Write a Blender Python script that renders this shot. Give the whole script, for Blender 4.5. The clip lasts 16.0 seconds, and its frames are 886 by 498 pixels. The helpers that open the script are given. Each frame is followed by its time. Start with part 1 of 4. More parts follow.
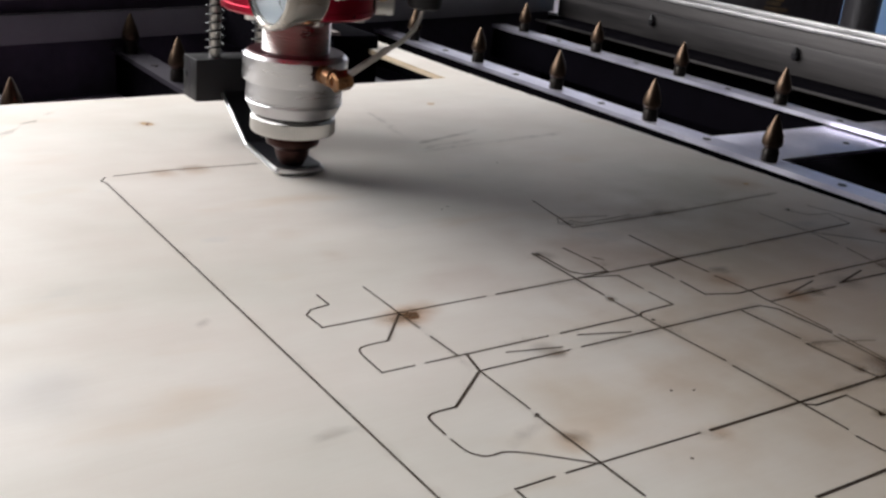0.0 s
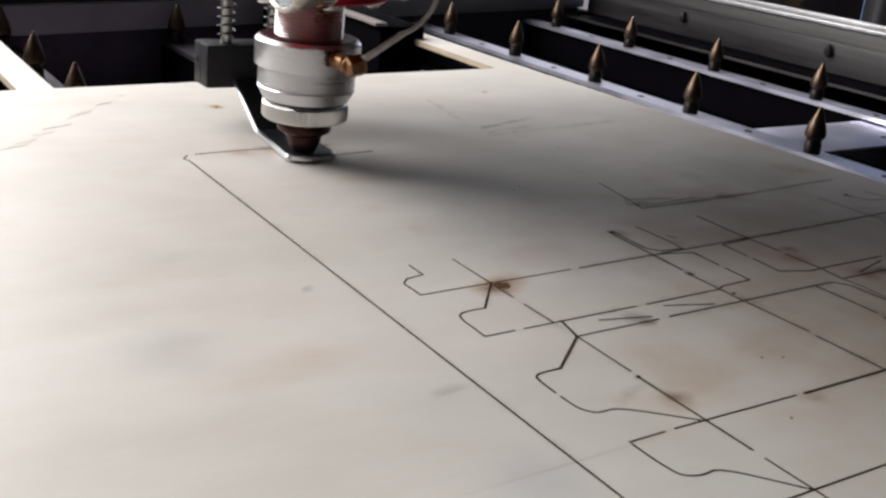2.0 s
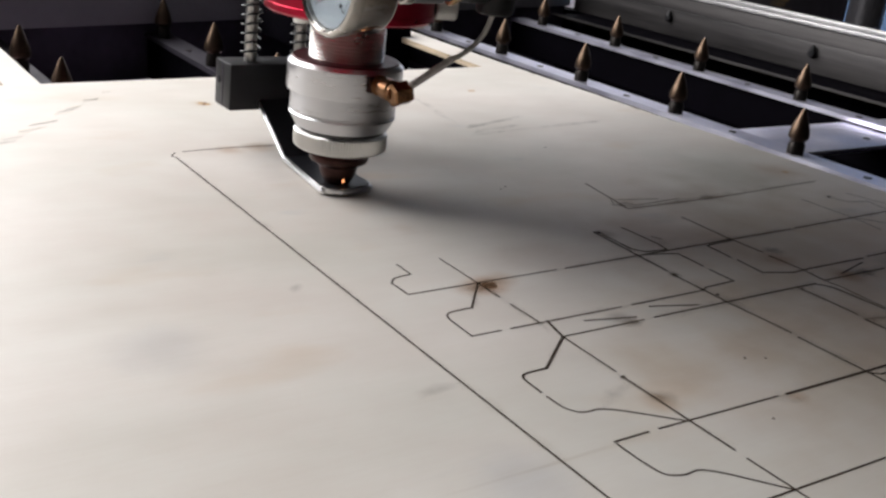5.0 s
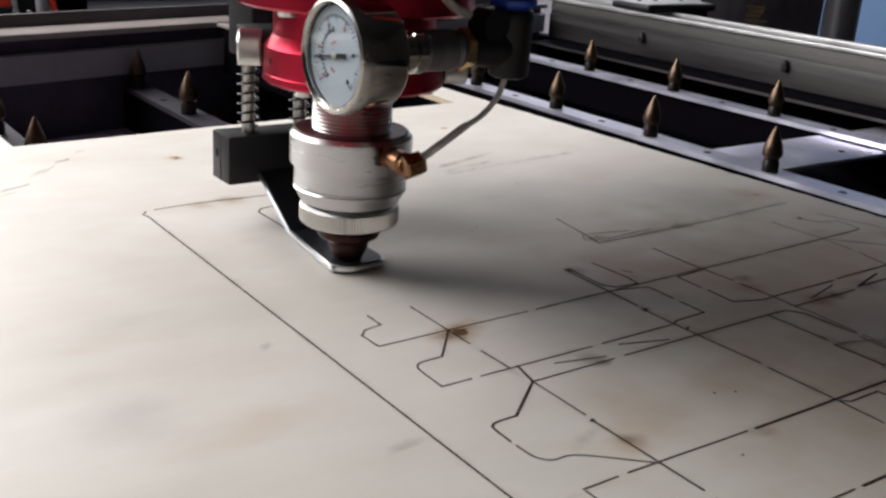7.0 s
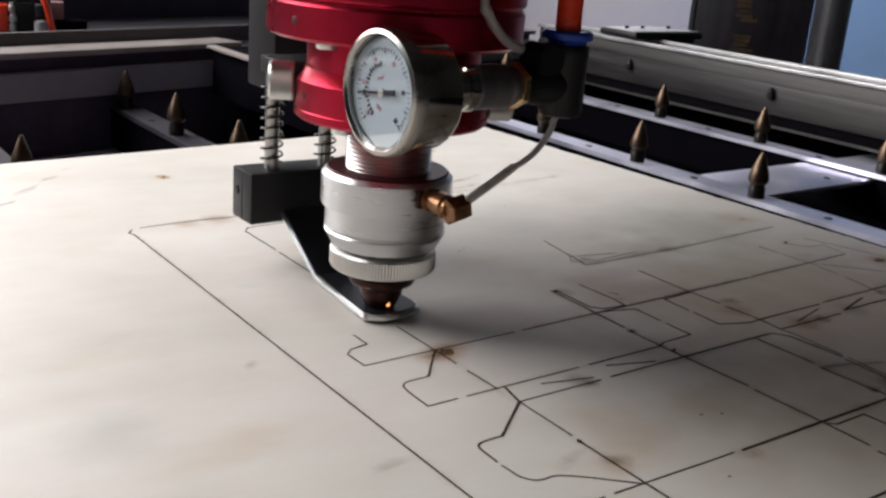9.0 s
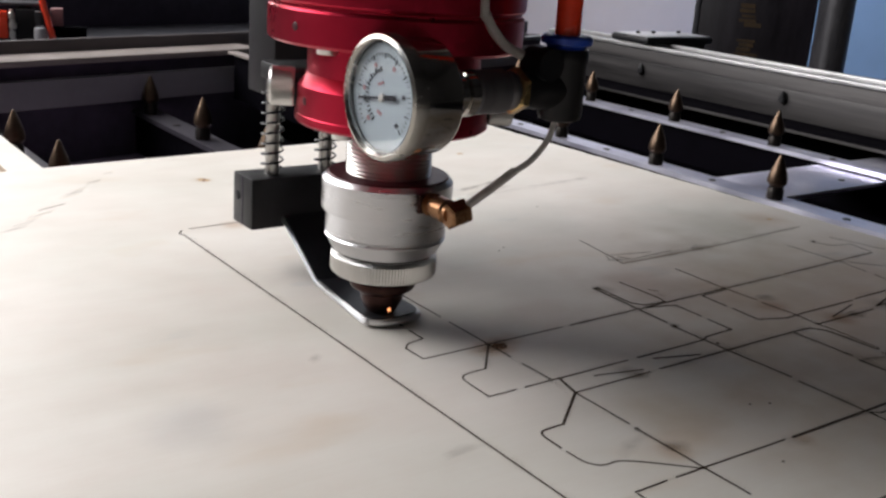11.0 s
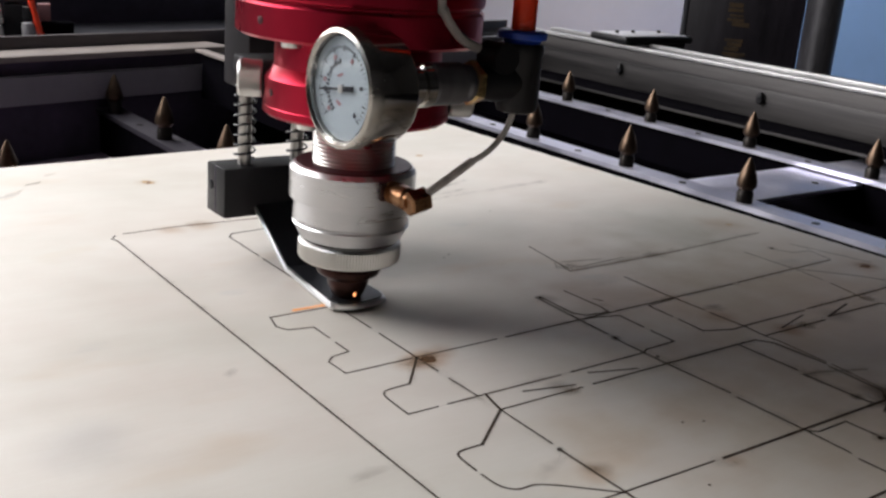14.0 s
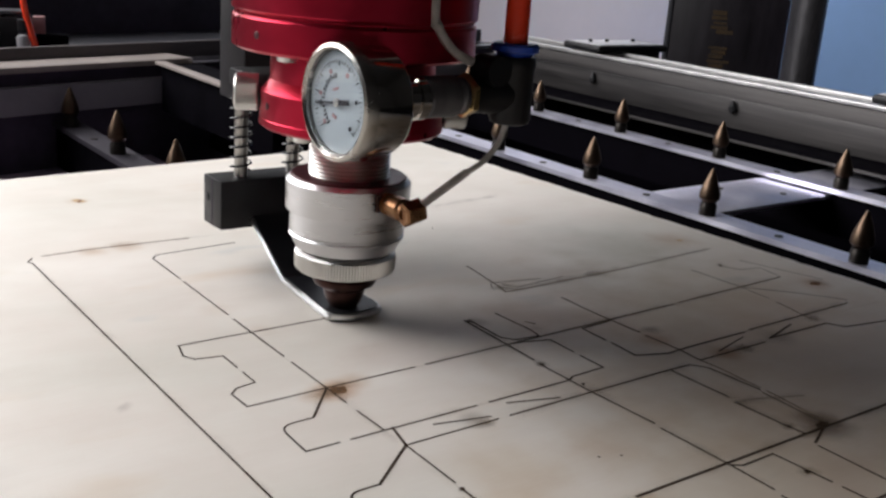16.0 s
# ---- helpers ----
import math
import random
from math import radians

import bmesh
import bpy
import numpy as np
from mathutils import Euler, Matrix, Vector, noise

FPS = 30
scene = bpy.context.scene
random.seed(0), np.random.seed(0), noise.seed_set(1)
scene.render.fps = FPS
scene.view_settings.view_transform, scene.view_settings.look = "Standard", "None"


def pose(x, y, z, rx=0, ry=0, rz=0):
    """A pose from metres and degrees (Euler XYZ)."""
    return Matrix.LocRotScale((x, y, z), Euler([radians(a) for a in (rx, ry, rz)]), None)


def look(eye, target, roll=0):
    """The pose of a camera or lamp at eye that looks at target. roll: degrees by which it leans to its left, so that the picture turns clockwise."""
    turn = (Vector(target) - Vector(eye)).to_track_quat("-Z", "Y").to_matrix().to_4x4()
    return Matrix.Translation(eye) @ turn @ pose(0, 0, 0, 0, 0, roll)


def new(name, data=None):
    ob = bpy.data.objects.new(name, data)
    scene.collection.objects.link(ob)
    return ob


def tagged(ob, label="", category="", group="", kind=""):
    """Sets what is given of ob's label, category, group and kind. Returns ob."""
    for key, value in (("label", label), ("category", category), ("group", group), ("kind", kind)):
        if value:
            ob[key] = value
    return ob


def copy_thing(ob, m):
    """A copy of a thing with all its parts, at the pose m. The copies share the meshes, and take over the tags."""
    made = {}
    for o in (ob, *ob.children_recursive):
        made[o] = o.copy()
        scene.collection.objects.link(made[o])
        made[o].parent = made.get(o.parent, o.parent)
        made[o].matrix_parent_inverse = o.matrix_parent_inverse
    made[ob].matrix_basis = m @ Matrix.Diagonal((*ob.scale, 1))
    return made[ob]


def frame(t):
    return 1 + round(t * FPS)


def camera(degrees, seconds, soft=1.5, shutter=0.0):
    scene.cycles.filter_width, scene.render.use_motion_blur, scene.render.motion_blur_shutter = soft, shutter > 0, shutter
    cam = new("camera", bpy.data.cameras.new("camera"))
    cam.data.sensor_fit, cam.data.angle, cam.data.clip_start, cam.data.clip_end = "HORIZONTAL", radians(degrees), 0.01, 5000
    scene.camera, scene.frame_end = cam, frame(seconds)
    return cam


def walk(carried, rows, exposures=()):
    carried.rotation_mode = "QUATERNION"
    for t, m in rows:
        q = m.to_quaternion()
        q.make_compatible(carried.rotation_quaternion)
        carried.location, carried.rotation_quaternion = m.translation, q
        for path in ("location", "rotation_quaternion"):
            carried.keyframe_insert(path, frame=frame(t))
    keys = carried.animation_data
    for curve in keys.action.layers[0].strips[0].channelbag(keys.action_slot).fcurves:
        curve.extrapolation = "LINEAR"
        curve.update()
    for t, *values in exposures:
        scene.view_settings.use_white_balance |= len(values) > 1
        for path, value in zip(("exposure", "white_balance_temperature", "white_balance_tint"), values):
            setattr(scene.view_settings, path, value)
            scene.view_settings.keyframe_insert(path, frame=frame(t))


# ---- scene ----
cam = camera(47.0, 16.0, soft=2.6)

PATH = [
    (0, (-0.118, -0.406, 0.132), (0.98, 1.115, -0.563), 5.6),
    (0.5, (-0.123, -0.405, 0.131), (0.983, 1.113, -0.554), 5.7),
    (1, (-0.131, -0.405, 0.13), (0.974, 1.119, -0.546), 5.7),
    (1.5, (-0.142, -0.405, 0.129), (0.96, 1.122, -0.546), 5.6),
    (2, (-0.148, -0.403, 0.125), (0.937, 1.126, -0.571), 6.0),
    (2.5, (-0.15, -0.403, 0.125), (0.945, 1.113, -0.583), 6.8),
    (3, (-0.15, -0.403, 0.126), (0.953, 1.108, -0.581), 6.6),
    (5.5, (-0.15, -0.404, 0.127), (0.96, 1.106, -0.571), 6.7),
    (6, (-0.15, -0.404, 0.125), (0.952, 1.111, -0.573), 6.2),
    (6.5, (-0.146, -0.406, 0.131), (0.958, 1.109, -0.567), 5.9),
    (7, (-0.143, -0.408, 0.136), (0.982, 1.111, -0.519), 3.7),
    (7.5, (-0.146, -0.407, 0.133), (0.961, 1.127, -0.515), 3.2),
    (8, (-0.145, -0.409, 0.136), (0.954, 1.133, -0.509), 3.7),
    (8.5, (-0.144, -0.408, 0.135), (0.993, 1.119, -0.478), 3.8),
    (9, (-0.143, -0.408, 0.134), (1.009, 1.11, -0.472), 4.4),
    (11.5, (-0.168, -0.407, 0.134), (0.989, 1.113, -0.458), 4.1),
    (12, (-0.167, -0.406, 0.133), (0.995, 1.111, -0.455), 4.1),
    (12.5, (-0.163, -0.407, 0.134), (1.002, 1.108, -0.454), 4.2),
    (13, (-0.155, -0.408, 0.134), (1.008, 1.111, -0.451), 4.1),
    (13.5, (-0.147, -0.408, 0.133), (1.011, 1.111, -0.459), 4.3),
    (14, (-0.139, -0.409, 0.135), (1.024, 1.104, -0.464), 4.5),
    (14.5, (-0.13, -0.41, 0.136), (1.033, 1.105, -0.459), 4.3),
    (15, (-0.123, -0.41, 0.137), (1.051, 1.098, -0.453), 4.4),
    (15.5, (-0.114, -0.41, 0.138), (1.063, 1.096, -0.451), 4.2),
    (16, (-0.108, -0.411, 0.137), (1.066, 1.1, -0.446), 4.2),
]
walk(cam, [(t, look(eye, target, roll)) for t, eye, target, roll in PATH])

# ---- world, sun, large lights ----
K = 1.295  # metres of the place per drawing unit: every mesh below is drawn in these units

world = bpy.data.worlds.new("workshop_air")
scene.world = world
world.use_nodes = True
wn = world.node_tree
sky = wn.nodes.new("ShaderNodeTexSky")
sky.sky_type, sky.sun_disc = "NISHITA", False
sky.sun_elevation, sky.sun_rotation = radians(35), radians(-95)
wn.links.new(sky.outputs["Color"], wn.nodes["Background"].inputs["Color"])
wn.nodes["Background"].inputs["Strength"].default_value = 0.06


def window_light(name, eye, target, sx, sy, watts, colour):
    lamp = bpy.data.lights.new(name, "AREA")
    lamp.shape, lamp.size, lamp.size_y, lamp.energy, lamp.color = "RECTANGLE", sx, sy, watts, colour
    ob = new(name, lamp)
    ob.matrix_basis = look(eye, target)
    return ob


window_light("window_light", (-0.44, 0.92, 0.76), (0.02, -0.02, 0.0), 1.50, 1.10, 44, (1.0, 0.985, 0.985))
window_light("window_light", (1.80, 2.14, 0.50), (1.50, 0.0, 0.35), 1.9, 0.70, 5.5, (0.88, 0.92, 1.0))
# Added fill, no such lamp known: brightens the far lilac and blue walls.
window_light("wall_fill_lamp", (2.45, 1.55, 1.90), (2.50, 1.75, -0.5), 0.7, 0.5, 9, (1.0, 0.97, 0.98)).data.spread = radians(70)
window_light("window_light", (2.94, 1.05, 0.55), (0.6, 1.4, 0.15), 1.5, 0.60, 1.6, (0.88, 0.92, 1.0))


# ---- materials ----
def mat(name, base, rough=0.5, metal=0.0, vary=0.12, scale=40.0, bump=0.0, bump_scale=300.0, second=None, stretch=(1, 1, 1), coat=0.0, spec=0.5, emit=None, strength=0.0, island=0.0):
    """A node material: a base colour broken up at two scales, uneven gloss and a fine relief."""
    m = bpy.data.materials.new(name)
    m.use_nodes = True
    nt = m.node_tree
    b = nt.nodes["Principled BSDF"]
    tc = nt.nodes.new("ShaderNodeTexCoord")
    mp = nt.nodes.new("ShaderNodeMapping")
    mp.inputs["Scale"].default_value = stretch
    nt.links.new(tc.outputs["Object"], mp.inputs["Vector"])
    big = nt.nodes.new("ShaderNodeTexNoise")
    big.inputs["Scale"].default_value, big.inputs["Detail"].default_value = scale, 6
    fine = nt.nodes.new("ShaderNodeTexNoise")
    fine.inputs["Scale"].default_value, fine.inputs["Detail"].default_value = scale * 9, 4
    for n in (big, fine):
        nt.links.new(mp.outputs["Vector"], n.inputs["Vector"])
    add = nt.nodes.new("ShaderNodeMath")
    add.operation = "MULTIPLY_ADD"
    add.inputs[1].default_value = 0.4
    nt.links.new(fine.outputs["Fac"], add.inputs[0])
    nt.links.new(big.outputs["Fac"], add.inputs[2])
    ramp = nt.nodes.new("ShaderNodeValToRGB")
    dark = second or [c * (1 - vary) for c in base]
    light = base if second else [min(1, c * (1 + vary)) for c in base]
    ramp.color_ramp.elements[0].position, ramp.color_ramp.elements[1].position = 0.45, 0.95
    ramp.color_ramp.elements[0].color, ramp.color_ramp.elements[1].color = (*dark, 1), (*light, 1)
    nt.links.new(add.outputs[0], ramp.inputs["Fac"])
    nt.links.new(ramp.outputs["Color"], b.inputs["Base Color"])
    rr = nt.nodes.new("ShaderNodeMapRange")
    rr.inputs["From Min"].default_value, rr.inputs["From Max"].default_value = 0.4, 1.0
    rr.inputs["To Min"].default_value, rr.inputs["To Max"].default_value = max(0.02, rough * 0.8), min(1, rough * 1.25)
    nt.links.new(add.outputs[0], rr.inputs["Value"])
    nt.links.new(rr.outputs["Result"], b.inputs["Roughness"])
    b.inputs["Metallic"].default_value = metal
    b.inputs["Coat Weight"].default_value = coat
    b.inputs["Specular IOR Level"].default_value = spec
    if bump:
        bt = nt.nodes.new("ShaderNodeTexNoise")
        bt.inputs["Scale"].default_value, bt.inputs["Detail"].default_value = bump_scale, 3
        nt.links.new(mp.outputs["Vector"], bt.inputs["Vector"])
        bp = nt.nodes.new("ShaderNodeBump")
        bp.inputs["Strength"].default_value, bp.inputs["Distance"].default_value = bump, 0.0006
        nt.links.new(bt.outputs["Fac"], bp.inputs["Height"])
        nt.links.new(bp.outputs["Normal"], b.inputs["Normal"])
    if emit:
        b.inputs["Emission Color"].default_value, b.inputs["Emission Strength"].default_value = (*emit, 1), strength
    return m


def plywood():
    """Pale veneer: long soft grain, bluish and tan blotches, a few thin dark streaks."""
    m = bpy.data.materials.new("pale_plywood_veneer")
    m.use_nodes = True
    nt = m.node_tree
    b = nt.nodes["Principled BSDF"]
    tc = nt.nodes.new("ShaderNodeTexCoord")

    def noisy(sc, stretch, detail=5, turn=-0.12):
        mp = nt.nodes.new("ShaderNodeMapping")
        mp.inputs["Scale"].default_value = stretch
        mp.inputs["Rotation"].default_value = (0, 0, turn)
        n = nt.nodes.new("ShaderNodeTexNoise")
        n.inputs["Scale"].default_value, n.inputs["Detail"].default_value = sc, detail
        nt.links.new(tc.outputs["Object"], mp.inputs["Vector"])
        nt.links.new(mp.outputs["Vector"], n.inputs["Vector"])
        return n.outputs["Fac"]

    def ramp(fac, p0, p1, c0, c1):
        r = nt.nodes.new("ShaderNodeValToRGB")
        e = r.color_ramp.elements
        e[0].position, e[1].position, e[0].color, e[1].color = p0, p1, (*c0, 1), (*c1, 1)
        nt.links.new(fac, r.inputs["Fac"])
        return r.outputs["Color"]

    def mix(kind, f, a, c):
        x = nt.nodes.new("ShaderNodeMix")
        x.data_type, x.blend_type = "RGBA", kind
        x.inputs["Factor"].default_value = f
        nt.links.new(a, x.inputs["A"])
        nt.links.new(c, x.inputs["B"])
        return x.outputs["Result"]

    base = ramp(noisy(7, (1, 3, 1)), 0.3, 0.75, (0.69, 0.640, 0.586), (0.78, 0.738, 0.690))
    grain = ramp(noisy(60, (0.8, 14, 1), 6), 0.35, 0.62, (0.986, 0.982, 0.975), (1, 1, 1))
    blue = ramp(noisy(16, (1, 2.2, 1), 3, 0.3), 0.66, 0.80, (1, 1, 1), (0.80, 0.85, 0.90))
    tan = ramp(noisy(11, (1, 2.5, 1), 3, 0.9), 0.62, 0.80, (1, 1, 1), (0.93, 0.86, 0.78))
    streak = ramp(noisy(5, (1.2, 26, 1), 4, -0.2), 0.70, 0.78, (1, 1, 1), (0.86, 0.83, 0.80))
    mottle = ramp(noisy(34, (1, 1.6, 1), 5, 0.5), 0.36, 0.66, (0.955, 0.940, 0.932), (1, 1, 1))
    cloudy = ramp(noisy(9, (1, 1.4, 1), 3, 1.4), 0.42, 0.70, (1, 1, 1), (0.93, 0.955, 0.945))
    c = mix("MULTIPLY", 1.0, base, grain)
    for other in (blue, tan, streak, mottle, cloudy):
        c = mix("MULTIPLY", 1.0, c, other)
    ragged = noisy(45, (1, 1, 1), 4, 0.0)
    for x, y, r, tint, deep in STAINS_AND_SHADE:
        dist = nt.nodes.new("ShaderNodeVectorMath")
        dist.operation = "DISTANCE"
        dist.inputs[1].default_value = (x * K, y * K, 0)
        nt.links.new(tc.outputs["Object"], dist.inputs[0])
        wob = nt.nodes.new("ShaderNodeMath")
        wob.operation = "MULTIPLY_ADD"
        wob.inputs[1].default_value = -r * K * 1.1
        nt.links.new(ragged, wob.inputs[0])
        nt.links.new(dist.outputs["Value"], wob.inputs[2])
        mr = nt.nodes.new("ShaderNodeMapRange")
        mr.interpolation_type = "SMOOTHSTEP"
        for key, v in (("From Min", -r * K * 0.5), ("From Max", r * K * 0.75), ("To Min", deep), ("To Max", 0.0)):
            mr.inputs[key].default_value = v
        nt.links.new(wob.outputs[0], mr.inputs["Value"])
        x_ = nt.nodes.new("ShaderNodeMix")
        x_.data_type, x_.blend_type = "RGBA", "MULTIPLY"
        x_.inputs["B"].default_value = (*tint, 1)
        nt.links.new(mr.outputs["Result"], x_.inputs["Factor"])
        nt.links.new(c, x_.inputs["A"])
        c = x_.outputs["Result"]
    nt.links.new(c, b.inputs["Base Color"])
    b.inputs["Roughness"].default_value = 0.52
    b.inputs["Specular IOR Level"].default_value = 0.38
    bp = nt.nodes.new("ShaderNodeBump")
    bp.inputs["Strength"].default_value, bp.inputs["Distance"].default_value = 0.02, 0.0005
    nt.links.new(noisy(90, (1, 12, 1), 4), bp.inputs["Height"])
    nt.links.new(bp.outputs["Normal"], b.inputs["Normal"])
    return m


TAN, SOOT, RUST = (0.62, 0.42, 0.26), (0.34, 0.29, 0.26), (0.66, 0.36, 0.16)
STAINS_AND_SHADE = [(0.0365, -0.1262, 0.0065, RUST, 0.85), (0.0310, -0.1268, 0.0050, TAN, 0.5), (0.0420, -0.1235, 0.0055, TAN, 0.5), (0.0345, -0.1890, 0.0045, TAN, 0.5), (0.0345, -0.1870, 0.0022, SOOT, 0.4),
          (0.0332, -0.0640, 0.0060, TAN, 0.14), (0.0380, -0.0826, 0.0050, TAN, 0.16), (0.0200, 0.0022, 0.0050, TAN, 0.5), (0.0320, 0.0030, 0.0060, TAN, 0.45), (0.0560, -0.1550, 0.0040, SOOT, 0.5),
          (0.1350, -0.1400, 0.0060, TAN, 0.6), (0.1295, -0.1985, 0.0080, SOOT, 0.8), (0.1700, -0.1555, 0.0060, SOOT, 0.5), (0.1450, -0.1565, 0.0050, TAN, 0.7), (0.2270, -0.1300, 0.0060, TAN, 0.7),
          (0.0650, -0.1995, 0.0030, TAN, 0.5), (0.1900, -0.0700, 0.0340, (0.74, 0.78, 0.76), 0.7), (0.1500, -0.0900, 0.0200, SOOT, 0.20), (0.0960, -0.1060, 0.0040, SOOT, 0.5), (0.0360, 0.0650, 0.0050, TAN, 0.4),
          # The two broad brown entries are smoke tint plus lower-right shade put into colour.
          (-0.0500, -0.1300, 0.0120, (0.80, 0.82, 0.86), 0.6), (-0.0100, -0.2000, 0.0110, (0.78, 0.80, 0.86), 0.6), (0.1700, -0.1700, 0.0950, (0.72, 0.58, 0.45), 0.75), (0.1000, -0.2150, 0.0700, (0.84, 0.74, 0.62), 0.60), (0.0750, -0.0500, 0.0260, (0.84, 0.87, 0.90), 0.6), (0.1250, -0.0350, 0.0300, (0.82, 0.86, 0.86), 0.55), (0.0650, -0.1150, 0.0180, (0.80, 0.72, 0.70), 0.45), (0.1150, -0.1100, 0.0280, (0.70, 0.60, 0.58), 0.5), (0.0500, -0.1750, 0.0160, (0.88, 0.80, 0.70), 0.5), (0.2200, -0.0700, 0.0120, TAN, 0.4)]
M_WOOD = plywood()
M_PLYEDGE = mat("plywood_edge", (0.50, 0.40, 0.28), 0.8, vary=0.35, scale=60, stretch=(1, 1, 20))
M_CHAR = mat("charred_kerf", (0.085, 0.060, 0.044), 0.9, scale=70, spec=0.08, second=(0.022, 0.016, 0.012))
M_CHARL = mat("light_scorch", (0.20, 0.15, 0.11), 0.85, scale=90, spec=0.08, second=(0.07, 0.05, 0.04))
M_FAINT = mat("faint_scorch", (0.28, 0.24, 0.20), 0.8, vary=0.3, scale=150, spec=0.08)
M_SMUDGE = mat("soot_smudge", (0.62, 0.58, 0.54), 0.7, vary=0.3, scale=90, spec=0.1)
M_KNOT = mat("knot_wood", (0.20, 0.10, 0.05), 0.6, vary=0.5, scale=300, spec=0.08)
M_PALE = mat("torn_pale_wood", (0.80, 0.74, 0.64), 0.8, vary=0.1, scale=90, spec=0.1)
M_BURN = mat("tan_burn", (0.50, 0.36, 0.22), 0.6, vary=0.3, scale=120, spec=0.08)
M_SILVER = mat("machined_aluminium", (0.57, 0.57, 0.585), 0.29, 1.0, vary=0.06, scale=22, stretch=(1, 1, 9), bump=0.03, bump_scale=500)
M_SATIN = mat("satin_aluminium", (0.70, 0.69, 0.67), 0.36, 1.0, vary=0.06, scale=30, bump=0.04)
M_THREAD = mat("steel_thread", (0.46, 0.445, 0.425), 0.3, 1.0, vary=0.06)
M_CHROME = mat("chrome", (0.50, 0.475, 0.44), 0.11, 1.0, vary=0.05)
M_RED = mat("red_anodised_aluminium", (0.42, 0.010, 0.036), 0.30, 0.8, vary=0.14, scale=25)
M_MAROON = mat("dark_maroon_anodising", (0.07, 0.012, 0.018), 0.4, 0.4, vary=0.2)
M_BLACK = mat("black_plastic", (0.0085, 0.008, 0.0098), 0.45, vary=0.3, scale=60, bump=0.05, spec=0.3)
M_BLACKSTEEL = mat("black_oxide_steel", (0.02, 0.02, 0.024), 0.36, 0.3, vary=0.3, scale=50, bump=0.06)
M_EDGESTEEL = mat("worn_bright_steel", (0.80, 0.80, 0.82), 0.3, 1.0, vary=0.1)
M_COPPER = mat("sooty_copper", (0.042, 0.017, 0.014), 0.42, 0.8, vary=0.5, scale=150)
M_BRASS = mat("gilded_brass", (0.31, 0.165, 0.085), 0.30, 1.0, vary=0.3, scale=90)
M_PIN = mat("aged_bronze", (0.10, 0.068, 0.048), 0.36, 1.0, vary=0.45, scale=60, bump=0.05)
M_PINBASE = mat("dark_pin_base", (0.028, 0.024, 0.022), 0.38, 0.8, vary=0.3, scale=60)
# Dark steel with its bright window sheen put into a pale lavender colour.
M_BAR = mat("sheen_lavender_steel", (0.80, 0.785, 0.94), 0.44, 1.0, vary=0.14, scale=24, bump=0.05)
# The clamp plates' white reflection is put into this pale colour.
M_PLATE = mat("reflection_pale_plate", (0.62, 0.61, 0.64), 0.5, 0.3, vary=0.15, scale=30)
M_BEZEL = mat("worn_bezel_steel", (0.42, 0.40, 0.37), 0.24, 1.0, vary=0.1, scale=40)
M_BARDARK = mat("dark_steel_no_sheen", (0.040, 0.036, 0.046), 0.42, 0.3, vary=0.3, scale=20)
# Blacker than paint: shade below the sheet is put into this colour.
M_SHADEBLACK = mat("shade_black_steel", (0.0022, 0.0018, 0.0032), 0.7, vary=0.3, scale=30, spec=0.02)
# Lifted purple black: the haze over the dark parts is put into the colour.
M_PIT = mat("haze_black_steel", (0.062, 0.050, 0.074), 0.55, vary=0.35, scale=12, spec=0.2)
# Aluminium darkened: the rail face's shade is put into the colour, lips stay light.
M_RAIL = mat("shaded_brushed_aluminium", (0.085, 0.078, 0.077), 0.48, 0.5, scale=15, stretch=(1, 0.14, 4), bump=0.12, bump_scale=180, second=(0.014, 0.013, 0.014))
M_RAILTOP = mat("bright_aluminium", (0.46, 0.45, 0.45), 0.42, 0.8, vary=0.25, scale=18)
M_LEDGE = mat("beige_painted_steel", (0.25, 0.215, 0.20), 0.5, vary=0.2, scale=20)
M_GREY = mat("lit_grey_steel", (0.26, 0.25, 0.27), 0.45, vary=0.1, scale=16)
M_DARKGREY = mat("charcoal_painted_steel", (0.06, 0.06, 0.07), 0.4, vary=0.15, scale=16)
M_ORANGE = mat("orange_air_hose", (0.95, 0.060, 0.020), 0.25, vary=0.06, emit=None)
M_BLUE = mat("blue_plastic", (0.02, 0.07, 0.45), 0.35, vary=0.1)
M_CABLE = mat("clear_sleeved_cable", (0.60, 0.575, 0.55), 0.3, vary=0.15, scale=120)
M_SLEEVE = mat("heat_shrink_sleeve", (0.50, 0.46, 0.44), 0.35, vary=0.3, scale=200)
M_DIAL = mat("dial_face", (0.31, 0.355, 0.39), 0.3, vary=0.03, coat=0.6)
M_INK = mat("dial_ink", (0.03, 0.03, 0.035), 0.7, vary=0.1, spec=0.1)
M_REDINK = mat("dial_red_ink", (0.26, 0.13, 0.14), 0.6, vary=0.1)
M_LILAC = mat("lilac_wall_paint", (0.80, 0.73, 0.76), 0.8, vary=0.05, scale=2, bump=0.1, bump_scale=60)
M_BLUEWALL = mat("blue_wall_paint", (0.30, 0.50, 0.84), 0.7, vary=0.05, scale=2)
# Grey reflections on the dark cabinet are put in as upright colour streaks.
M_PILLAR = mat("reflection_streaked_paint", (0.030, 0.024, 0.032), 0.36, scale=7, spec=0.4, stretch=(5, 5, 0.6), second=(0.007, 0.006, 0.008))
M_YELLOW = mat("ochre_sticker", (0.060, 0.034, 0.012), 0.6, vary=0.5, scale=30)
M_CONC = mat("grey_concrete", (0.13, 0.125, 0.12), 0.8, vary=0.2, scale=3, bump=0.2, bump_scale=50)
# Unseen walls and ceiling, kept this dark to cut bounce and reflections.
M_DIM = mat("dim_grey_paint", (0.055, 0.052, 0.053), 0.85, vary=0.08, scale=2)
